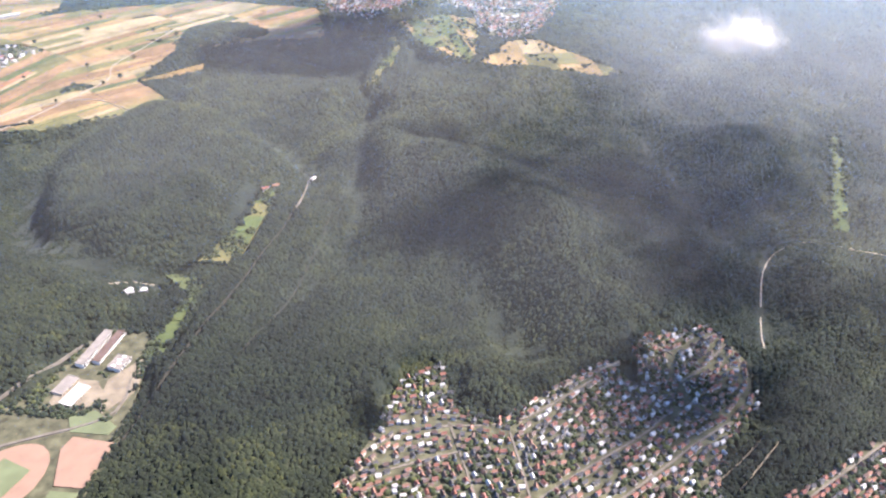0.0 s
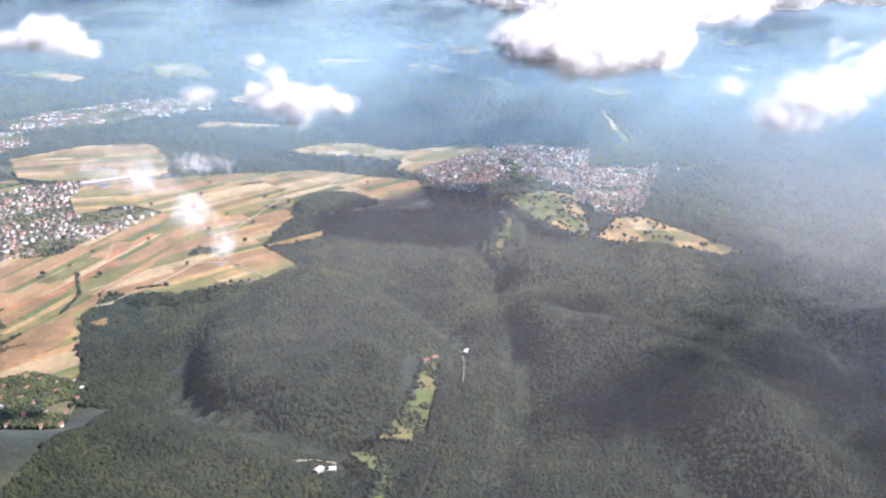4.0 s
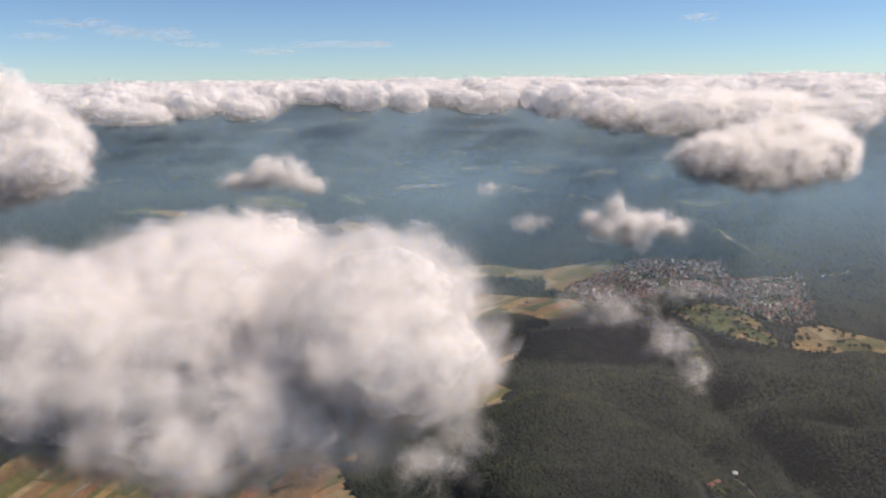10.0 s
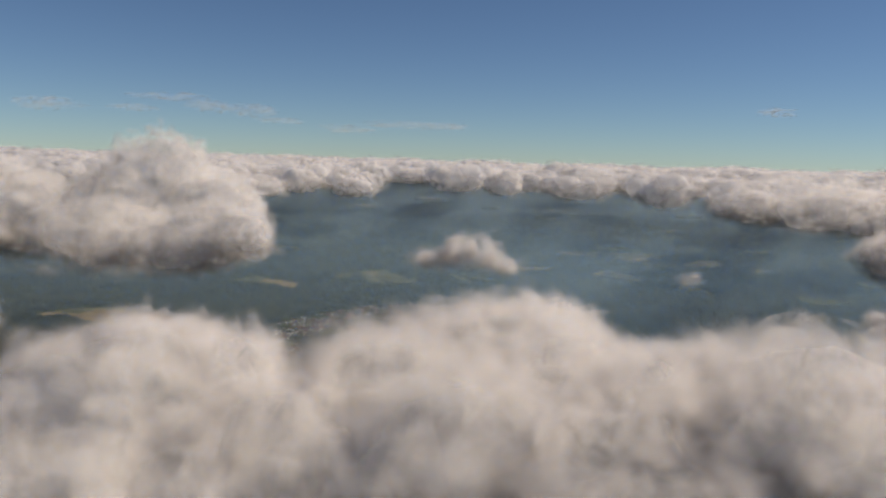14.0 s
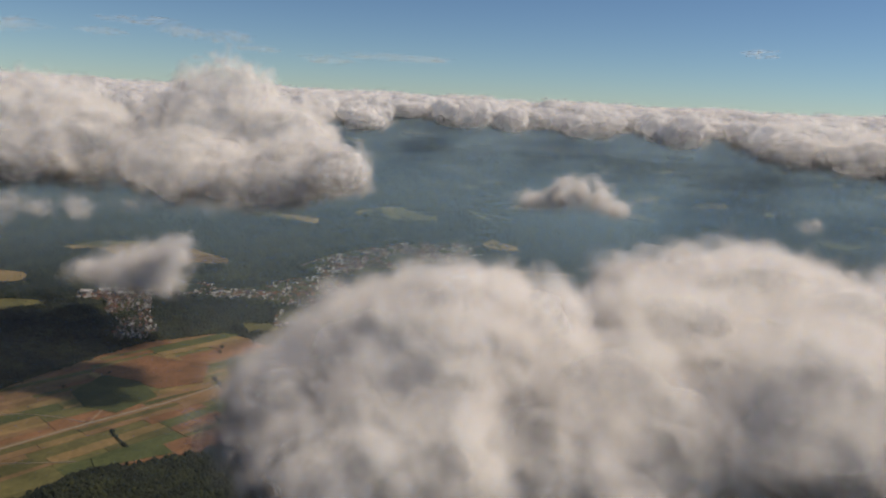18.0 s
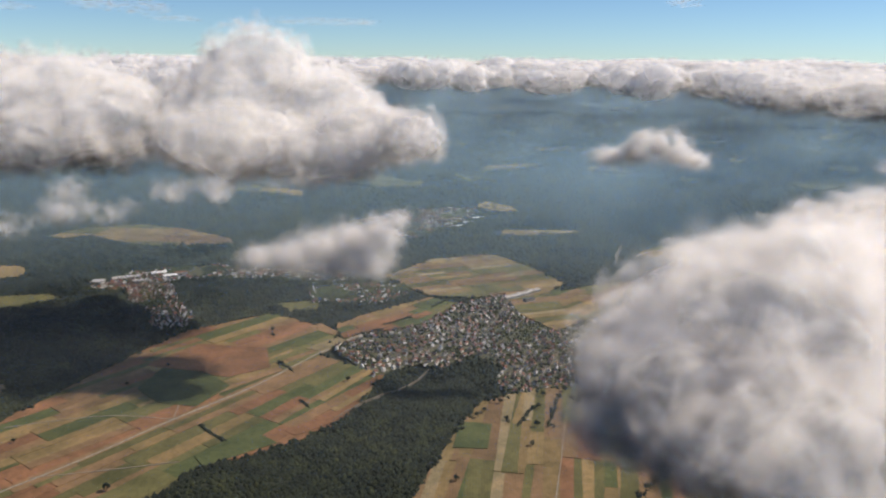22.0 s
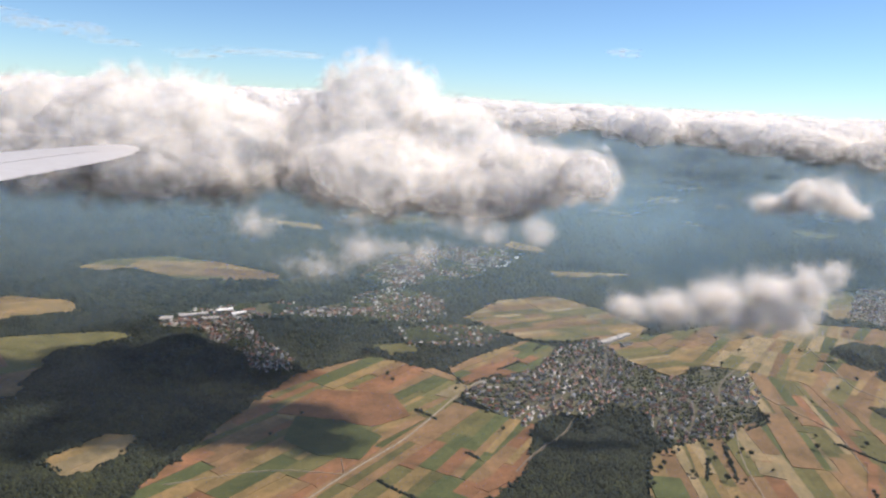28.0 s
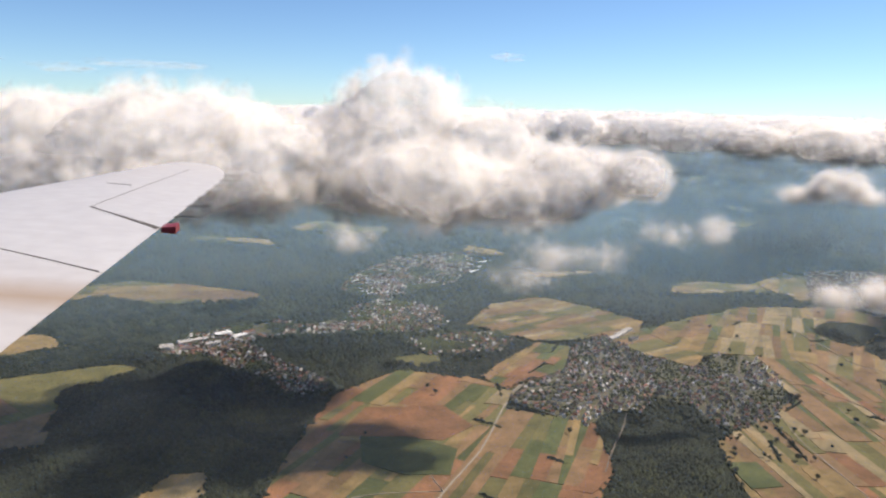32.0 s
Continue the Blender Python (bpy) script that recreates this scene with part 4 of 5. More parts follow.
crowns("garden_trees", trees[:, 0], trees[:, 1], 0.66, 1.0, "dark green garden trees between the houses", True, GARDEN_LEAF)
town = np.array(TOWN_TREES)
crowns("garden_trees", town[:, 0], town[:, 1], 1.15, 0.8, "dark green trees between far houses", False, GARDEN_LEAF)
stand(720, 1100, 4.6, 4.2, 0.5, "far dark blue-green wood")
stand(1100, 2100, 11.0, 10.0, 0.3, "far dark blue-green wood")


# ---- hedges and single trees ----
HEDGES = [[(-284, 250), (-274, 276)], [(-256, 243), (-247, 250)], [(-231, 306), (-218, 313)], [(-464, 275), (-458, 268), (-450, 262)], [(-449, 341), (-440, 331)], [(-405, 398), (-390, 414)],
          [(-266, 318), (-252, 296), (-249, 276)], [(-420, 380), (-404, 392)], [(-300, 330), (-284, 340)], [(-212, 430), (-203, 428)], [(-380, 432), (-372, 446)], [(-430, 300), (-424, 292)],
          [(-300, 470), (-283, 481)], [(-240, 470), (-228, 478)], [(-180, 440), (-160, 446)], [(-548, 300), (-535, 310)], [(-330, 300), (-338, 280)], [(-318, 312), (-326, 280)]]
hx, hy = [], []
for (way) in HEDGES:
    for (x0, y0), (x1, y1) in zip(way, way[1:]):
        n = int(math.hypot(x1 - x0, y1 - y0) / 0.9) + 1
        for i in range(n):
            hx.append(x0 + (x1 - x0) * i / n + nrng.uniform(-0.5, 0.5))
            hy.append(y0 + (y1 - y0) * i / n + nrng.uniform(-0.5, 0.5))
ex, ey = [], []
for outline in [r[0] for r in FIELD_REGIONS.values()] + [r[0] for r in VILLAGES.values()]:
    for (x0, y0), (x1, y1) in zip(outline, outline[1:] + outline[:1]):
        n = int(math.hypot(x1 - x0, y1 - y0) / (0.8 + max(0, y0 - 300) / 500)) + 1
        k = nrng.random(n)
        ox, oy = x0 + (x1 - x0) * k, y0 + (y1 - y0) * k
        reach = 5.0 * (fbm(ox / 12, oy / 12, 17, 2) - 0.3)
        mx, my = ox + nrng.normal(0, 1, n) * reach, oy + nrng.normal(0, 1, n) * reach
        ok = (fbm(mx / 10, my / 10, 19, 2) > 0.36) & (from_ways([w for w, *_ in ROADS] + STREETS, mx, my) > 1.2) & (grid_at(wooded, mx, my) > 0.15)
        ex += list(mx[ok])
        ey += list(my[ok])
crowns("edge_trees", np.array(ex), np.array(ey), 0.85, 0.95, "dark green trees along ragged wood edges", True)
crowns("hedge_row", np.array(hx), np.array(hy), 0.8, 0.9, "dark green hedge rows between fields", True)


def tree(seed):
    """A field tree: tapered trunk with limbs, and a crown of many lumpy clumps."""
    gen = random.Random(seed)
    top = tagged(new("tree"), "single dark green broadleaf tree in a field", "tree")
    verts, faces = [], []

    def limb(a, b_, r0, r1):
        k = len(verts)
        for p, r in ((a, r0), (b_, r1)):
            verts.extend((p[0] + r * math.cos(i * 1.2566), p[1] + r * math.sin(i * 1.2566), p[2]) for i in range(5))
        faces.extend((k + i, k + (i + 1) % 5, k + 5 + (i + 1) % 5, k + 5 + i) for i in range(5))

    limb((0, 0, -0.5), (0, 0, 1.1), 0.16, 0.1)
    for i in range(4):
        t = i * 1.57 + gen.uniform(-0.4, 0.4)
        limb((0, 0, 0.8), (0.6 * math.cos(t), 0.6 * math.sin(t), 1.7), 0.07, 0.03)
    part("trunk", mesh_of("trunk", verts, faces, BARK), top)
    cv, cf = [], []
    for i in range(16):
        t, u = gen.uniform(0, 6.28), gen.uniform(-0.5, 1)
        c = np.array([0.75 * math.cos(t) * math.sqrt(1 - u * u * 0.8), 0.75 * math.sin(t) * math.sqrt(1 - u * u * 0.8), 1.55 + 0.6 * u])
        cf += [tuple(int(q) + len(cv) for q in f) for f in ICO1F]
        cv += [tuple(c + v * gen.uniform(0.3, 0.5)) for v in ICO1]
    part("crown", mesh_of("crown", cv, cf, FOREST), top)
    return top


TREES = [tree(k) for k in range(5)]
rng = random.Random(31)
spots = [(-342, 286), (-325, 310), (-330, 281), (-323, 294), (-315, 316), (-278, 311), (-272, 323), (-333, 265), (-351, 293), (-251, 295), (-447, 339), (-294, 356), (-285, 342), (-271, 342), (-354, 288), (-344, 302), (-205, 428)]
while len(spots) < 170:
    region = rng.choice(("village_strips", "village_strips", "west_plateau", "orchard_field", "east_field", "red_plateau", "orchard_field"))
    outline = FIELD_REGIONS[region][0]
    x, y = rng.uniform(min(p[0] for p in outline), max(p[0] for p in outline)), rng.uniform(min(p[1] for p in outline), max(p[1] for p in outline))
    if inside(outline, np.array(x), np.array(y)) and (region != "village_strips" or rng.random() < (1.0 if y > 275 and x < -300 else 0.12)) and (region != "red_plateau" or rng.random() < 0.15):
        spots.append((x, y))
for x, y in spots:
    k = rng.uniform(0.7, 1.25)
    copy_thing(rng.choice(TREES), pose(x, y, float(height(x, y)) + 0.4, 0, 0, rng.uniform(0, 360)) @ Matrix.Scale(k, 4))["group"] = "single trees in the fields"
for h in TREES:
    for o in (*h.children_recursive, h):
        bpy.data.objects.remove(o)


# ---- clouds ----
def noise3(p, seed):
    """Three-dimensional value noise on an array of places."""
    q = np.floor(p).astype(np.int64)
    f = p - q
    f = f * f * (3 - 2 * f)
    total = 0.0
    for dx in (0, 1):
        for dy in (0, 1):
            for dz in (0, 1):
                n = ((q[:, 0] + dx) * 374761393 + (q[:, 1] + dy) * 668265263 + (q[:, 2] + dz) * 2147483647 + seed * 144665) & 0xFFFFFFFF
                n = ((n ^ (n >> 13)) * 1274126177) & 0xFFFFFFFF
                val = ((n ^ (n >> 16)) & 0xFFFF) / 65535.0
                w = (f[:, 0] if dx else 1 - f[:, 0]) * (f[:, 1] if dy else 1 - f[:, 1]) * (f[:, 2] if dz else 1 - f[:, 2])
                total = total + w * val
    return total


def billow(p, seed, octaves=3):
    total, amp = 0.0, 0.5
    for o in range(octaves):
        total = total + amp * (1 - np.abs(2 * noise3(p * 2**o + 17.3 * o, seed + o) - 1))
        amp *= 0.5
    return total


SPHERES = {k: ico(k) for k in (3, 4)}


def swelling(d, radii, seed, rough):
    """How far a lobe reaches in the directions d, about 1, heaped up in rounded swellings."""
    p = d * np.array(radii)
    scale = 1.9 / max(4.0, min(radii[0], radii[1], radii[2] * 2))
    return 1 + rough * (billow(p * scale + seed * 3.7, seed) - 0.62) + 0.6 * rough * (noise3(d * 1.7 + seed, seed + 50) - 0.5)


ROUND = np.arange(8) * math.pi / 4
DISC = np.concatenate([[(0, 0, 0)], np.stack([np.cos(ROUND), np.sin(ROUND), 0 * ROUND], -1)])
PUFF = DISC + np.array([(0, 0, 0.25)] + [(0, 0, 0)] * 8)
PUFF_F = np.array([[0, 1 + i, 1 + (i + 1) % 8] for i in range(8)])
PUFF_D = np.array([1.0] + [0.0] * 8)


def facing(way):
    """Turns that bring the z axis to each of the given directions."""
    w = way / np.linalg.norm(way, axis=1, keepdims=True)
    side = np.cross(w, np.where(np.abs(w[:, 2:]) < 0.9, [[0.0, 0.0, 1.0]], [[1.0, 0.0, 0.0]]))
    side /= np.linalg.norm(side, axis=1, keepdims=True)
    return np.stack([side, np.cross(w, side), w], 1)


def depth_in(lobes, p):
    """For every place its distance from each lobe's middle, in the lobe's radii."""
    return np.stack([np.linalg.norm((p - np.array(q[:3])) / np.array(q[3:6]), axis=1) for q in lobes], 1)


def outward(lobes, p, seed, grain):
    """The smooth outward direction of a heap of lobes, a little uneven."""
    f = depth_in(lobes, p)
    w = np.exp(-6 * (f - f.min(1, keepdims=True)))
    n = sum(w[:, i:i + 1] * (p - np.array(q[:3])) / np.array(q[3:6]) ** 2 * min(q[3:6]) for i, q in enumerate(lobes))
    n = n / (np.linalg.norm(n, axis=1, keepdims=True) + 1e-6)
    n = n + 0.6 * np.stack([noise3(p / grain + 5.1 * k, seed + 70 + k) - 0.5 for k in range(3)], 1) + 0.45 * np.stack([noise3(p / grain * 2.7 + 3.3 * k, seed + 80 + k) - 0.5 for k in range(3)], 1)
    return n / (np.linalg.norm(n, axis=1, keepdims=True) + 1e-6)


def scattering(way, lean=1.0):
    """Droplets send the sun's light on in every direction: normals drawn towards the sun, whatever way a puff faces."""
    n = way + lean * np.array(TO_SUN)
    return n / (np.linalg.norm(n, axis=1, keepdims=True) + 1e-6)


def soft_edge(lobes, seed, count, size, rough, low, high, mat, loose=1.5):
    """The soft outside of a cloud: many puffs that thin out to their rims and take their shade from the whole heap."""
    gen = np.random.default_rng(seed)
    share = np.array([q[3] * q[4] + q[3] * q[5] + q[4] * q[5] for q in lobes])
    which = gen.choice(len(lobes), count, p=share / share.sum())
    d = gen.normal(size=(count, 3))
    d /= np.linalg.norm(d, axis=1, keepdims=True)
    t = gen.uniform(0, 1, count) ** 0.8
    p, r = np.zeros((count, 3)), np.zeros(count)
    for i, q in enumerate(lobes):
        m = which == i
        p[m] = np.array(q[:3]) + d[m] * np.array(q[3:6]) * (swelling(d[m], q[3:6], seed + i, rough) * (low + (high - low) * t[m]))[:, None]
        r[m] = min(1.0, min(q[3:6]) / size)
    p += gen.normal(size=(count, 3)) * size * 0.22
    f = depth_in(lobes, p)
    f[np.arange(count), which] = 9.0
    keep = f.min(1) > 0.72
    p, t, r, d, count = p[keep], t[keep], r[keep], d[keep], int(keep.sum())
    r = r * size * gen.uniform(0.6, 1.3, count) * (1.15 - 0.55 * t)
    away = outward(lobes, p, seed, 2.2 * size)
    turned = away + loose * gen.normal(size=(count, 3))
    turned *= np.where((turned * away).sum(1) < 0, -1.0, 1.0)[:, None]
    v = p[:, None] + (PUFF[None] @ facing(turned)) * r[:, None, None]
    f = (PUFF_F[None] + (np.arange(count) * len(PUFF))[:, None, None]).reshape(-1, 3)
    me = tri_mesh("cloud_puffs", v.reshape(-1, 3), f, mat, True)
    me.normals_split_custom_set_from_vertices(np.repeat(scattering(away, 1.7), len(PUFF), 0))
    dens = me.attributes.new("thickness", "FLOAT", "POINT")
    dens.data.foreach_set("value", np.tile(PUFF_D, count).astype(np.float32))
    return me


def heap(radii, seed, bubbles=5):
    """A cumulus of a given size: a broad low body with rounded heads on it."""
    gen = np.random.default_rng(seed * 31 + 7)
    rx, ry, rz = radii
    lobes = [(0.0, 0.0, -0.25 * rz, 0.8 * rx, 0.8 * ry, 0.62 * rz)]
    for k in range(bubbles):
        a, far = 6.283 * (k + gen.uniform(-0.3, 0.3)) / bubbles, gen.uniform(0.3, 0.72)
        g = gen.uniform(0.3, 0.52)
        lobes.append((far * rx * math.cos(a), far * ry * math.sin(a), rz * gen.uniform(-0.2, 0.42) * (1.2 - far), g * rx, g * ry, g * rz * gen.uniform(1.0, 1.35)))
    return lobes


def cloud(name, at, lobes, seed, count=2600, size=5.0, core=0.88, rough=0.8, label="white cumulus cloud with soft ragged edges", mat=None, level=4):
    top = tagged(new(name), label, "cloud")
    top.location = at
    if core:
        v, f = SPHERES[level]
        for i, q in enumerate(lobes):
            part("billow", tri_mesh("cloud_billow", np.array(q[:3]) + v * np.array(q[3:6]) * (core * swelling(v, q[3:6], seed + i, rough))[:, None], f, CLOUD_CORE, True), top)
    soft = part("soft_edge", soft_edge(lobes, seed, count, size, rough, 0.985 * core if core else 0.1, 1.06, mat or CLOUD_PUFF), top)
    soft["kind"] = "stuff"
    return top


def placed(name, lobes, seed, **how):
    """A cloud given by its lobes' places in the world."""
    n = len(lobes)
    mid = tuple(sum(q[k] for q in lobes) / n for k in range(3))
    return cloud(name, mid, [(q[0] - mid[0], q[1] - mid[1], q[2] - mid[2], *q[3:]) for q in lobes], seed, **how)


NEAR = "large near white cumulus cloud with grey base"
TOWER = "towering white cumulus cloud with grey underside"
placed("cumulus_cloud", [(-228, 135, 99, 34, 28, 15), (-191, 121, 106, 17, 16, 13), (-182, 115, 103, 12, 13, 11), (-245, 170, 97, 30, 26, 14), (-255, 198, 95, 24, 16, 13), (-236, 203, 102, 12, 11, 8), (-214, 112, 94, 22, 18, 9), (-266, 140, 98, 16, 18, 12),
                         (-210, 126, 104, 17, 14, 11), (-274, 116, 93, 18, 19, 12), (-214, 116, 100, 18, 13, 10), (-246, 118, 98, 22, 20, 13)],
       3, count=12000, size=6.6, label=NEAR)
placed("cumulus_cloud", [(-310, 118, 99, 23, 20, 16), (-325, 110, 93, 15, 15, 11), (-296, 126, 101, 15, 14, 12), (-312, 98, 92, 18, 16, 11), (-287, 108, 90, 18, 16, 9), (-304, 116, 108, 10, 10, 8)],
       8, count=7500, size=5.4, label=NEAR)
placed("cumulus_cloud", [(-30, 445, 99, 36, 24, 13), (-5, 475, 105, 34, 30, 15), (-58, 440, 102, 20, 16, 11), (8, 500, 106, 26, 24, 13), (-44, 462, 105, 18, 16, 10), (4, 448, 102, 16, 14, 11)],
       12, count=7000, size=7.4, label="broad bright white cumulus cloud")
placed("cumulus_cloud", [(-34, 662, 113, 42, 34, 15), (26, 690, 114, 48, 40, 16), (88, 690, 112, 45, 40, 14), (-76, 715, 112, 40, 38, 13), (0, 650, 106, 28, 22, 10), (-10, 700, 124, 24, 22, 10), (50, 720, 122, 30, 26, 10)],
       14, count=6000, size=8.0, label="broad bright white cumulus cloud")
placed("cumulus_cloud", [(-132, 226, 105, 8, 6, 4.5), (-125, 228, 105, 6, 5, 4), (-118, 229, 103, 4.5, 4, 3), (-139, 225, 103, 5, 5, 4), (-143, 225, 106, 3, 3, 3.5), (-136, 225, 110, 3, 3, 4), (-131, 226, 100, 5, 5, 3)],
       15, count=3200, size=2.8, core=0, rough=1.7, mat=CLOUD_LOOSE)
placed("cumulus_cloud", [(-276, 340, 107, 11, 9, 7.5), (-268, 340, 103, 9, 8, 6), (-286, 342, 103, 10, 8, 6), (-297, 343, 101, 8, 7, 4), (-260, 340, 100, 7, 6, 4), (-283, 341, 109, 6, 6, 5), (-271, 340, 109, 6, 6, 5)],
       19, count=4600, size=3.9, core=0, rough=1.5, mat=CLOUD_LOOSE)
placed("cumulus_cloud", [(-383, 164, 103, 8, 7, 5), (-377, 160, 106, 5, 4, 4.5), (-373, 158, 109, 2.5, 2.5, 3), (-392, 168, 100, 9, 7, 5), (-401, 172, 97, 8, 6, 3.5), (-409, 176, 96, 6, 5, 2.5), (-388, 165, 98, 9, 7, 3.5), (-380, 161, 99, 7, 6, 3)],
       23, count=4200, size=3.2, core=0, rough=1.5, mat=CLOUD_LOOSE, label="small grey-white cloud with soft edges")
placed("cumulus_cloud", [(-474, 418, 119, 40, 32, 34), (-440, 404, 112, 34, 28, 24), (-405, 352, 107, 26, 20, 14), (-384, 331, 110, 12, 10, 9), (-470, 352, 104, 34, 26, 16), (-430, 346, 101, 28, 20, 12), (-497, 400, 112, 28, 26, 24)],
       27, count=8500, size=7.0, label=TOWER)
placed("cumulus_cloud", [(-592, 398, 114, 46, 36, 28), (-545, 388, 112, 32, 28, 25), (-645, 420, 112, 50, 40, 26), (-570, 370, 104, 40, 24, 14), (-620, 375, 102, 36, 24, 15)],
       35, count=8000, size=7.4, label=TOWER)
placed("cumulus_cloud", [(76, 261, 69, 10, 8, 6), (68, 258, 67, 8, 6, 4), (84, 264, 66, 8, 6, 4)], 37, count=900, size=4.6, core=0, rough=1.1, mat=CLOUD_LOOSE)
placed("cumulus_cloud", [(52, 330, 95, 18, 14, 12), (66, 338, 99, 16, 14, 12), (40, 326, 88, 13, 11, 8)], 38, count=2600, size=4.6, core=0, rough=1.1, mat=CLOUD_LOOSE)
# unseen clouds added past the edge of the flight, so that their shade lies on the eastern woods
SHADY = "broad thin white cloud out of view, added for its shade"
for place, radii, seed, count, size in (((107, 307, 110), (44, 52, 10), 45, 420, 13.0), ((160, 297, 112), (56, 66, 12), 50, 520, 14.0), ((206, 300, 112), (36, 60, 10), 55, 300, 13.0), ((168, 242, 110), (44, 28, 9), 56, 330, 12.0),
                                        ((81, 263, 110), (29, 19, 7), 47, 330, 8.5), ((156, 186, 110), (44, 34, 8), 51, 620, 9.0), ((72, 170, 110), (7, 7, 4), 58, 130, 4.0), ((228, 222, 110), (30, 30, 8), 59, 160, 11.0)):
    cloud("cumulus_cloud", place, [(0, 0, 0, *radii)], seed, count, size, 0, 1.1, SHADY, CLOUD_VEIL)
for place, radii, seed in (((-143, 153, 101), (13, 6, 4.5), 41), ((-131, 153, 105), (9, 4, 2.5), 42), ((-133, 152, 95), (5, 4, 5), 47), ((-127, 152, 88), (3.5, 3, 6), 66), ((-470, 200, 103), (12, 8, 6), 43), ((-456, 200, 102), (10, 6, 4), 57), ((-426, 200, 109), (5, 5, 5), 44),
                           ((-438, 200, 108), (8, 6, 4), 46), ((-162, 228, 105), (7, 5, 3.5), 48), ((-511, 280, 94), (12, 8, 6), 49), ((20, 330, 100), (12, 8, 5), 52), ((-336, 104, 93), (11, 9, 8), 53), ((-332, 116, 98), (9, 9, 6), 54),
                           ((-178, 108, 90), (9, 9, 6), 60), ((-205, 104, 87), (14, 10, 5), 61), ((-440, 320, 91), (24, 14, 5), 62), ((-480, 322, 90), (20, 12, 5), 63), ((-480, 190, 100), (10, 7, 4), 64), ((-180, 335, 100), (7, 5, 4), 65)):
    cloud("cloud_wisp", place, heap(radii, seed, 4), seed, 330, 4.0, 0, 1.0, "thin torn wisp of cloud", CLOUD_WISP)



def cirrus(x, z, rx, rz, seed):
    """A streak of ice cloud, combed out along its length and very thin."""
    gen = np.random.default_rng(seed)
    count = 70
    a, u = gen.uniform(0, 6.283, count), np.sqrt(gen.uniform(0, 1, count))
    mid = np.stack([rx * u * np.cos(a), gen.uniform(-60, 60, count), rz * u * np.sin(a) - 0.18 * rz * u * np.cos(a)], -1)
    half = np.stack([rx * gen.uniform(0.12, 0.4, count), np.full(count, 30.0), rz * gen.uniform(0.12, 0.4, count)], -1)
    v = mid[:, None] + DISC[None, :, [0, 2, 1]] * half[:, None]
    v[..., 2] += 0.1 * (v[..., 0] - mid[:, None, 0]) * gen.normal(0, 1, count)[:, None]
    f = (PUFF_F[None] + (np.arange(count) * len(DISC))[:, None, None]).reshape(-1, 3)
    me = tri_mesh("cirrus_wisp", v.reshape(-1, 3), f, CLOUD_THIN, True)
    me.normals_split_custom_set_from_vertices(scattering(gen.normal(0, 0.2, (len(me.vertices), 3))))
    me.attributes.new("thickness", "FLOAT", "POINT").data.foreach_set("value", np.tile(PUFF_D, count).astype(np.float32))
    ob = tagged(new("cirrus_wisp", me), "thin white wisp of high cirrus cloud", "cloud", kind="stuff")
    ob.location = (x, 4300, z)


for x, z, rx, rz, seed in ((-3511, 419, 240, 40, 71), (-2926, 403, 150, 22, 72), (-2431, 417, 150, 36, 76), (-2190, 396, 170, 40, 73), (-1986, 340, 130, 18, 74), (-1585, 301, 150, 22, 75), (-2700, 470, 260, 22, 77), (743, 435, 90, 24, 78), (-1200, 330, 300, 22, 79)):
    cirrus(x, z, rx, rz, seed)


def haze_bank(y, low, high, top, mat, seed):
    """Imitates thin summer haze: one wide tinted sheet that leans away, wavering along its foot and thinning to its
    rims.
    """
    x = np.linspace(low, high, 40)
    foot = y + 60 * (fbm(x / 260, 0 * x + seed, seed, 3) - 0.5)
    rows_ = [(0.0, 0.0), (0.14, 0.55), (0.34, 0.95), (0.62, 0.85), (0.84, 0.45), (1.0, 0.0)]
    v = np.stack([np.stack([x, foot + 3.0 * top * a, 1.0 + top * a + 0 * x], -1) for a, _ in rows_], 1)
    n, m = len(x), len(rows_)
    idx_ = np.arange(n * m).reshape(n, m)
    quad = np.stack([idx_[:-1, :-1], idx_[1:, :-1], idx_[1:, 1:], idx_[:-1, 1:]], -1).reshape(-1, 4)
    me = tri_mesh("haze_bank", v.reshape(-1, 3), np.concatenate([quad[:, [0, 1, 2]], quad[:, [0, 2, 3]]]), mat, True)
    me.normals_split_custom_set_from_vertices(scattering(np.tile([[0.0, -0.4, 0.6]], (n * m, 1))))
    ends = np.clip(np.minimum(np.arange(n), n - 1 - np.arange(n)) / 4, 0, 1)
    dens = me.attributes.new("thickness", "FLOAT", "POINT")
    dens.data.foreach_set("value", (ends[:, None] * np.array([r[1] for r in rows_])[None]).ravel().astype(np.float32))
    return tagged(new("haze_bank", me), "thin pale blue sheet imitating haze over wooded country", "haze", kind="stuff")


# the sheets' white and blue tones stand in for light scattered by haze
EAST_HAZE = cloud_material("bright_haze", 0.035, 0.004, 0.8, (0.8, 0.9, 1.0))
GLARE_HAZE = cloud_material("faint_glare_haze", 0.02, 0.004, 0.8, (0.92, 0.95, 1.0))
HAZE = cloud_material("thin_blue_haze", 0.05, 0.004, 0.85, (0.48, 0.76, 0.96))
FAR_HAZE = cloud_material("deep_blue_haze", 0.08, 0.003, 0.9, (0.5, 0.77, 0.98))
# near sheets lift the dark tones, imitating window glare as well as haze
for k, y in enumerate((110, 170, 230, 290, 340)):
    haze_bank(y, -190, 330, 60, GLARE_HAZE, 80 + k)
# more sheets in the east, added to brighten the side towards the sun
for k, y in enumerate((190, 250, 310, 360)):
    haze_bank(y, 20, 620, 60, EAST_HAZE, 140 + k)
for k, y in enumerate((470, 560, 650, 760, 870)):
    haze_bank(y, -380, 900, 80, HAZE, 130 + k)
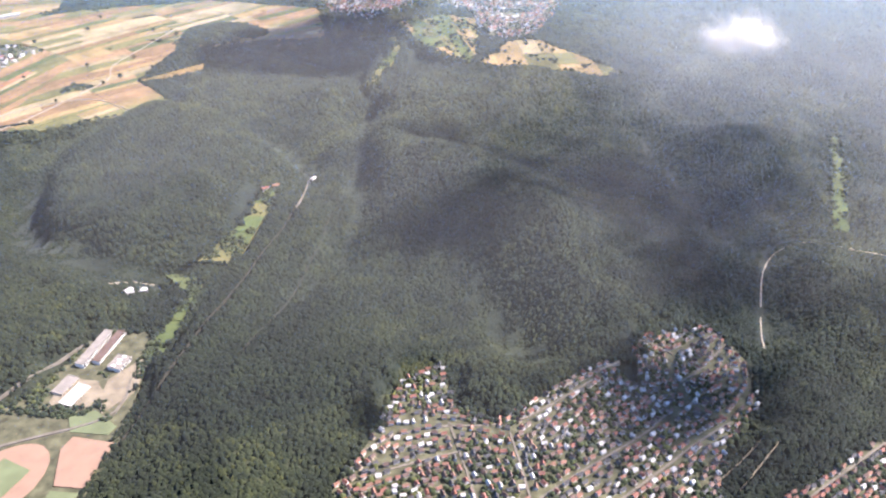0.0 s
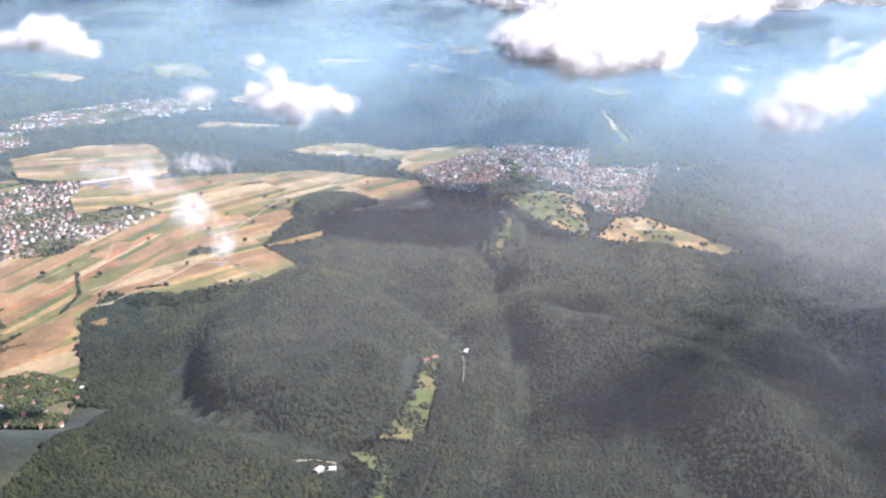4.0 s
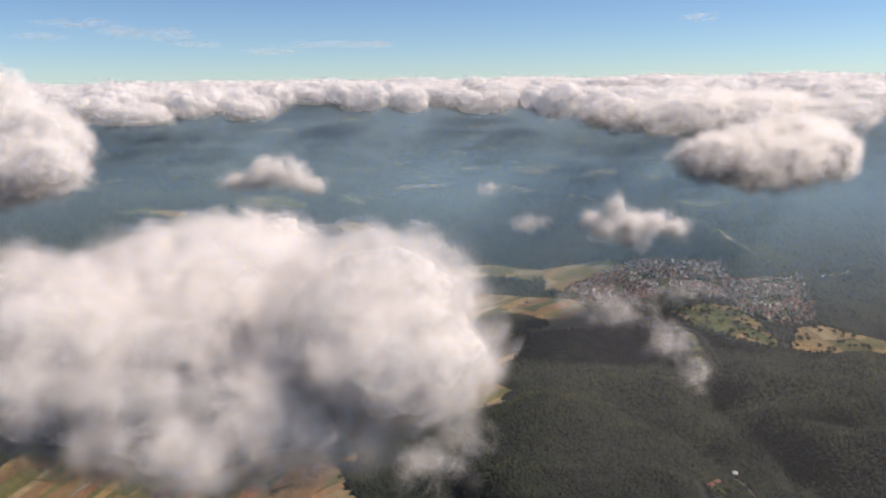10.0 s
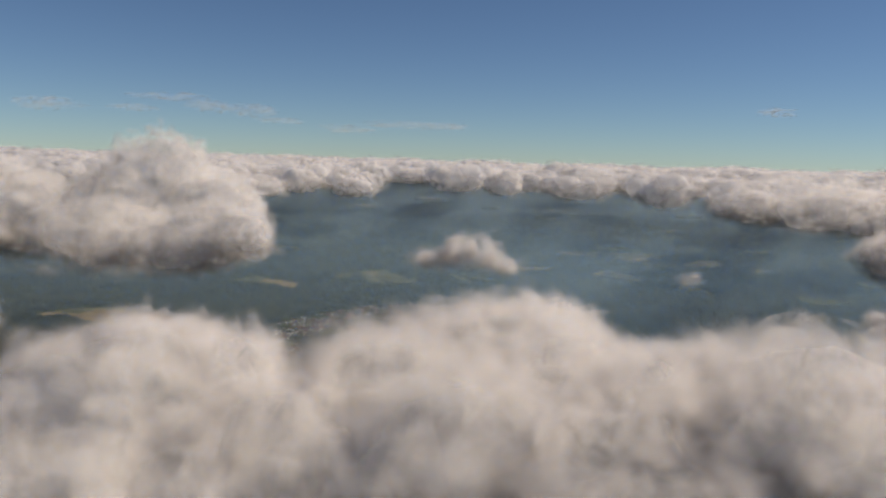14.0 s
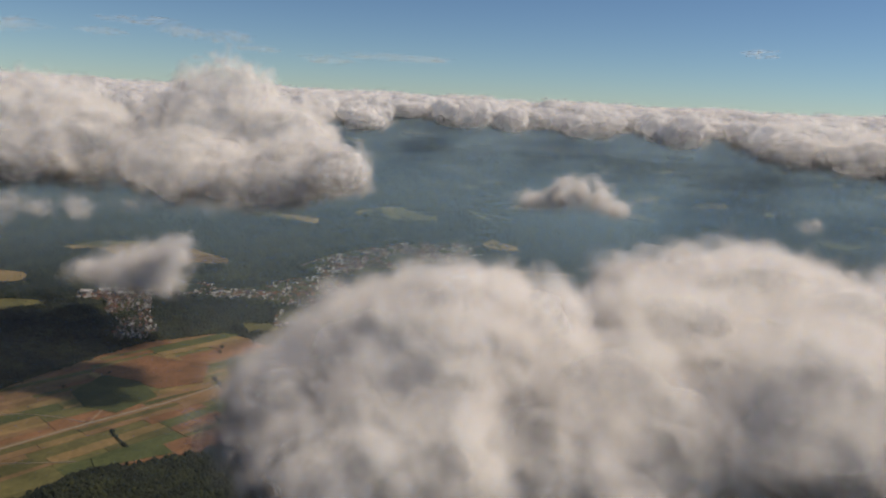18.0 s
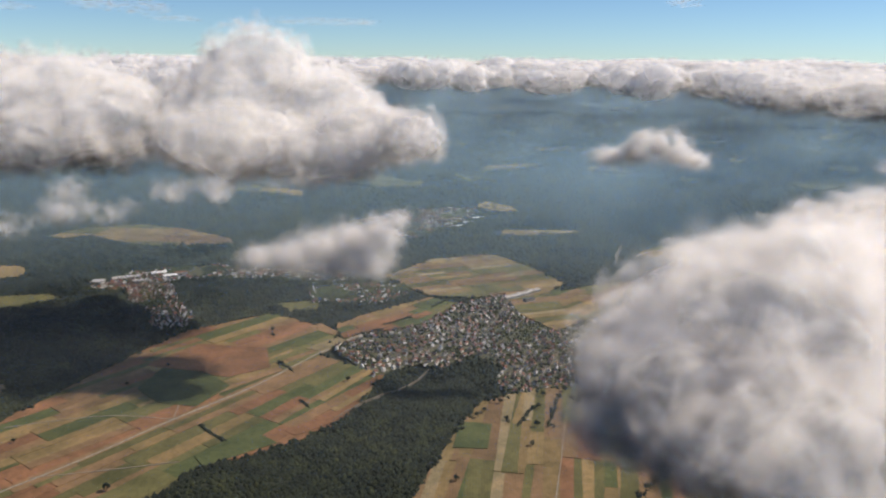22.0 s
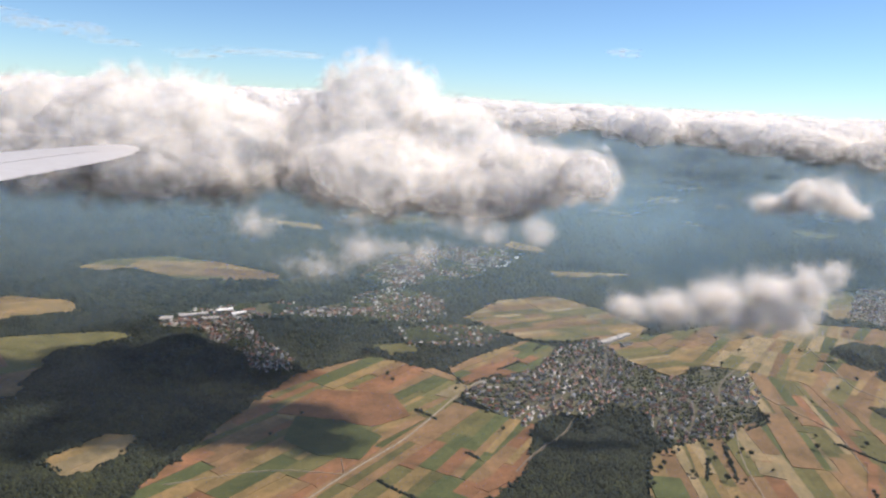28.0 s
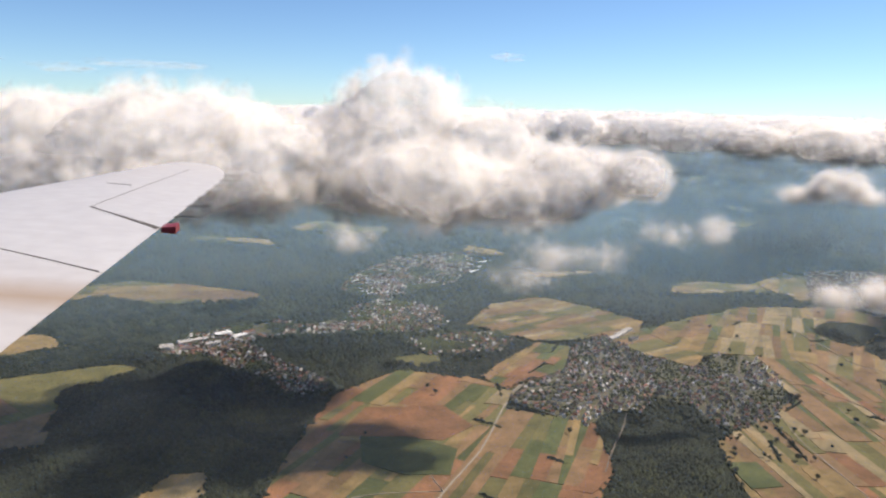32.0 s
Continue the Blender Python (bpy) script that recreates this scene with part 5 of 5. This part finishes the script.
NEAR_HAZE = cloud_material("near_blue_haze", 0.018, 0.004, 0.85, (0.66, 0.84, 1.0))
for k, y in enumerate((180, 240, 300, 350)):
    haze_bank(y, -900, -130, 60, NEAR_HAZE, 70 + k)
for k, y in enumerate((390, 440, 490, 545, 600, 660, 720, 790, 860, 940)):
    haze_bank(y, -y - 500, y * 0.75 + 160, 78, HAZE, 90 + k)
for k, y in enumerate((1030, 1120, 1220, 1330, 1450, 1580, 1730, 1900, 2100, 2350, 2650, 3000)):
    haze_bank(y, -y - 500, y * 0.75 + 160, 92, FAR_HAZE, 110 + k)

# the bank of small cumulus that closes the view, and its front edge
FRONT = np.array([(-3000, 900), (-1500, 900), (-900, 880), (-560, 990), (-440, 1040), (-330, 1420), (-220, 1220), (-130, 860), (-95, 690), (-40, 655), (60, 655), (235, 860), (700, 1000), (4000, 1000)], float)
BANK = []
for k in range(11):
    BANK.append(cloud("bank_cloud", (-3000 - 300 * k, -900, 0), heap((44, 40, 26), 61 + 5 * k, 7), 61 + 5 * k, 900, 7.5, 0.86, 0.8, "white cumulus heap in a distant bank", level=3))
rng = random.Random(21)
y = 590.0
while y < 4700:
    step = 66 + 0.078 * (y - 600)
    x = -0.78 * y - 520 + rng.uniform(0, step)
    while x < 0.64 * y + 180:
        gap = fbm(np.array(x / 420), np.array(y / 420), 33, 2)
        if y > np.interp(x, FRONT[:, 0], FRONT[:, 1]) and rng.random() < 0.8 and gap > 0.3:
            k = rng.uniform(0.6, 1.25) * step / 74
            kz = rng.uniform(0.65, 1.1) * min(1.5, 1 + (y - 700) / 4000)
            m = pose(x + rng.uniform(-0.3, 0.3) * step, y + rng.uniform(-0.3, 0.3) * step, rng.uniform(106, 119), 0, 0, rng.uniform(-25, 25)) @ Matrix.Diagonal((k, k, kz, 1))
            copy_thing(rng.choice(BANK), m)["group"] = "bank of clouds along the horizon"
        x += step
    y += step
for b in BANK:
    for o in (*b.children_recursive, b):
        bpy.data.objects.remove(o)


# ---- the aircraft's wing ----
PAINT, pn, pl, pb = material("white_wing_paint", 0.35)
streak = noise_node(pn, pl, 0.5, 4)
pr = ramp(pn, [(0.3, (0.52, 0.51, 0.5)), (0.7, (0.6, 0.595, 0.585))])
pl.new(streak.outputs["Fac"], pr.inputs["Fac"])
where, parts_ = pn.new("ShaderNodeTexCoord"), pn.new("ShaderNodeSeparateXYZ")
pl.new(where.outputs["Object"], parts_.inputs[0])
soot = ramp(pn, [(0.0, (0, 0, 0)), (0.35, (0.15, 0.15, 0.15)), (0.5, (0.8, 0.8, 0.8)), (0.7, (0.1, 0.1, 0.1)), (1.0, (0, 0, 0))])
band = pn.new("ShaderNodeMapRange")
band.inputs[1].default_value, band.inputs[2].default_value = 62, 90
pl.new(parts_.outputs["Y"], band.inputs[0])
pl.new(band.outputs[0], soot.inputs["Fac"])
pl.new(mixed(pn, pl, pr.outputs["Color"], (0.36, 0.24, 0.13), soot.outputs["Color"]), pb.inputs["Base Color"])
RED_PAINT = plain("red_paint", (0.24, 0.015, 0.02), 0.4)
SEAM = plain("dark_panel_gap", (0.12, 0.11, 0.1), 0.7)
METAL = plain("dark_metal_rod", (0.08, 0.08, 0.08), 0.5)
WING_Z = 124.3
wing = tagged(new("aircraft_wing"), "white painted aircraft wing with rounded tip and soot streaks", "aircraft wing")
wing.matrix_basis = pose(-527.9, 23.4, 136.9) @ Matrix.Scale(1.7, 4) @ pose(534.5, -24.8, -136.6)


def wing_edges(y):
    """Leading and trailing edge at a place along the span; the tip is rounded."""
    lead, trail = -571.6 + (y - 140.6) * 0.218, -550.2 + (y - 95) * 0.05
    if y > 150:
        k = min(1.0, (y - 150) / 46.5)
        trail += (-559.0 - trail) * (1 - math.sqrt(max(0.0, 1 - k * k)))
    if y > 186:
        lead += ((y - 186) / 10.5) ** 2 * 2.0
    return lead, max(trail, lead + 0.3)


def wing_panel(y0, y1, steps, from_chord=0.0, to_chord=1.0, lift=0.0, thick=0.085):
    """A stretch of the wing between two shares of the chord, as a closed shell."""
    rows_, verts, faces = 14, [], []
    for i in range(steps + 1):
        y = y0 + (y1 - y0) * i / steps
        lead, trail = wing_edges(y)
        chord = trail - lead
        for j in range(rows_ + 1):
            s = from_chord + (to_chord - from_chord) * j / rows_
            bulge = thick * chord * 2.2 * math.sqrt(max(0, s)) * (1 - s)
            verts.append((lead + s * chord, y, WING_Z + bulge * 0.55 + lift))
            verts.append((lead + s * chord, y, WING_Z - bulge * 0.45 - 0.02))
    w = 2 * (rows_ + 1)
    for i in range(steps):
        for j in range(rows_):
            a = i * w + 2 * j
            faces += [(a, a + 2, a + 2 + w, a + w), (a + 1, a + 1 + w, a + 3 + w, a + 3)]
    return verts, faces


part("wing_skin", mesh_of("wing_skin", *wing_panel(34, 196.4, 90), PAINT, True), wing)
for y0, x0, y1, x1, wide in ((104.5, -549.8, 115.6, -558.4, 0.9), (115.6, -558.4, 172.0, -553.6, 0.25), (139, -558.0, 141, -561.8, 0.35), (84, -551.0, 90, -559.5, 0.2)):
    n = 10
    verts, faces = [], []
    for i in range(n + 1):
        x, y = x0 + (x1 - x0) * i / n, y0 + (y1 - y0) * i / n
        lead, trail = wing_edges(y)
        s = (x - lead) / (trail - lead)
        z = WING_Z + 0.085 * (trail - lead) * 2.2 * math.sqrt(max(0, s)) * max(0, 1 - s) * 0.55
        g = wide * (1 - 0.8 * i / n) / 2
        verts += [(x - 0.3 * g, y - g, z + 0.05), (x + 0.3 * g, y + g, z + 0.05), (x - 0.3 * g, y - g, z - 0.1), (x + 0.3 * g, y + g, z - 0.1)]
        if i:
            k = 4 * i
            faces += [(k - 4, k - 3, k + 1, k), (k - 2, k - 4, k, k + 2), (k - 3, k - 1, k + 3, k + 1)]
    part("panel_gap", mesh_of("panel_gap", verts, faces, SEAM), wing, "dark gap between wing panels")
fv, ff = box_data(-0.7, -1.5, -0.35, 0.7, 1.5, 0.35)
fv = [(x, y * (0.8 if x < 0 else 1), z * (0.7 if x < 0 else 1)) for x, y, z in fv]
part("tab_fairing", mesh_of("tab_fairing", fv, ff, RED_PAINT), wing, "red painted fairing", pose(-548.7, 104.2, WING_Z + 0.1))
for y in (113, 122, 131, 139, 147, 155, 164, 178):
    trail = wing_edges(y)[1]
    rv_, rf_ = box_data(-0.2, -0.12, -0.05, 2.6, 0.12, 0.05)
    part("static_wick", mesh_of("static_wick", rv_, rf_, METAL), wing, "thin dark rod", pose(trail, y, WING_Z + 0.05, 0, 0, -4))
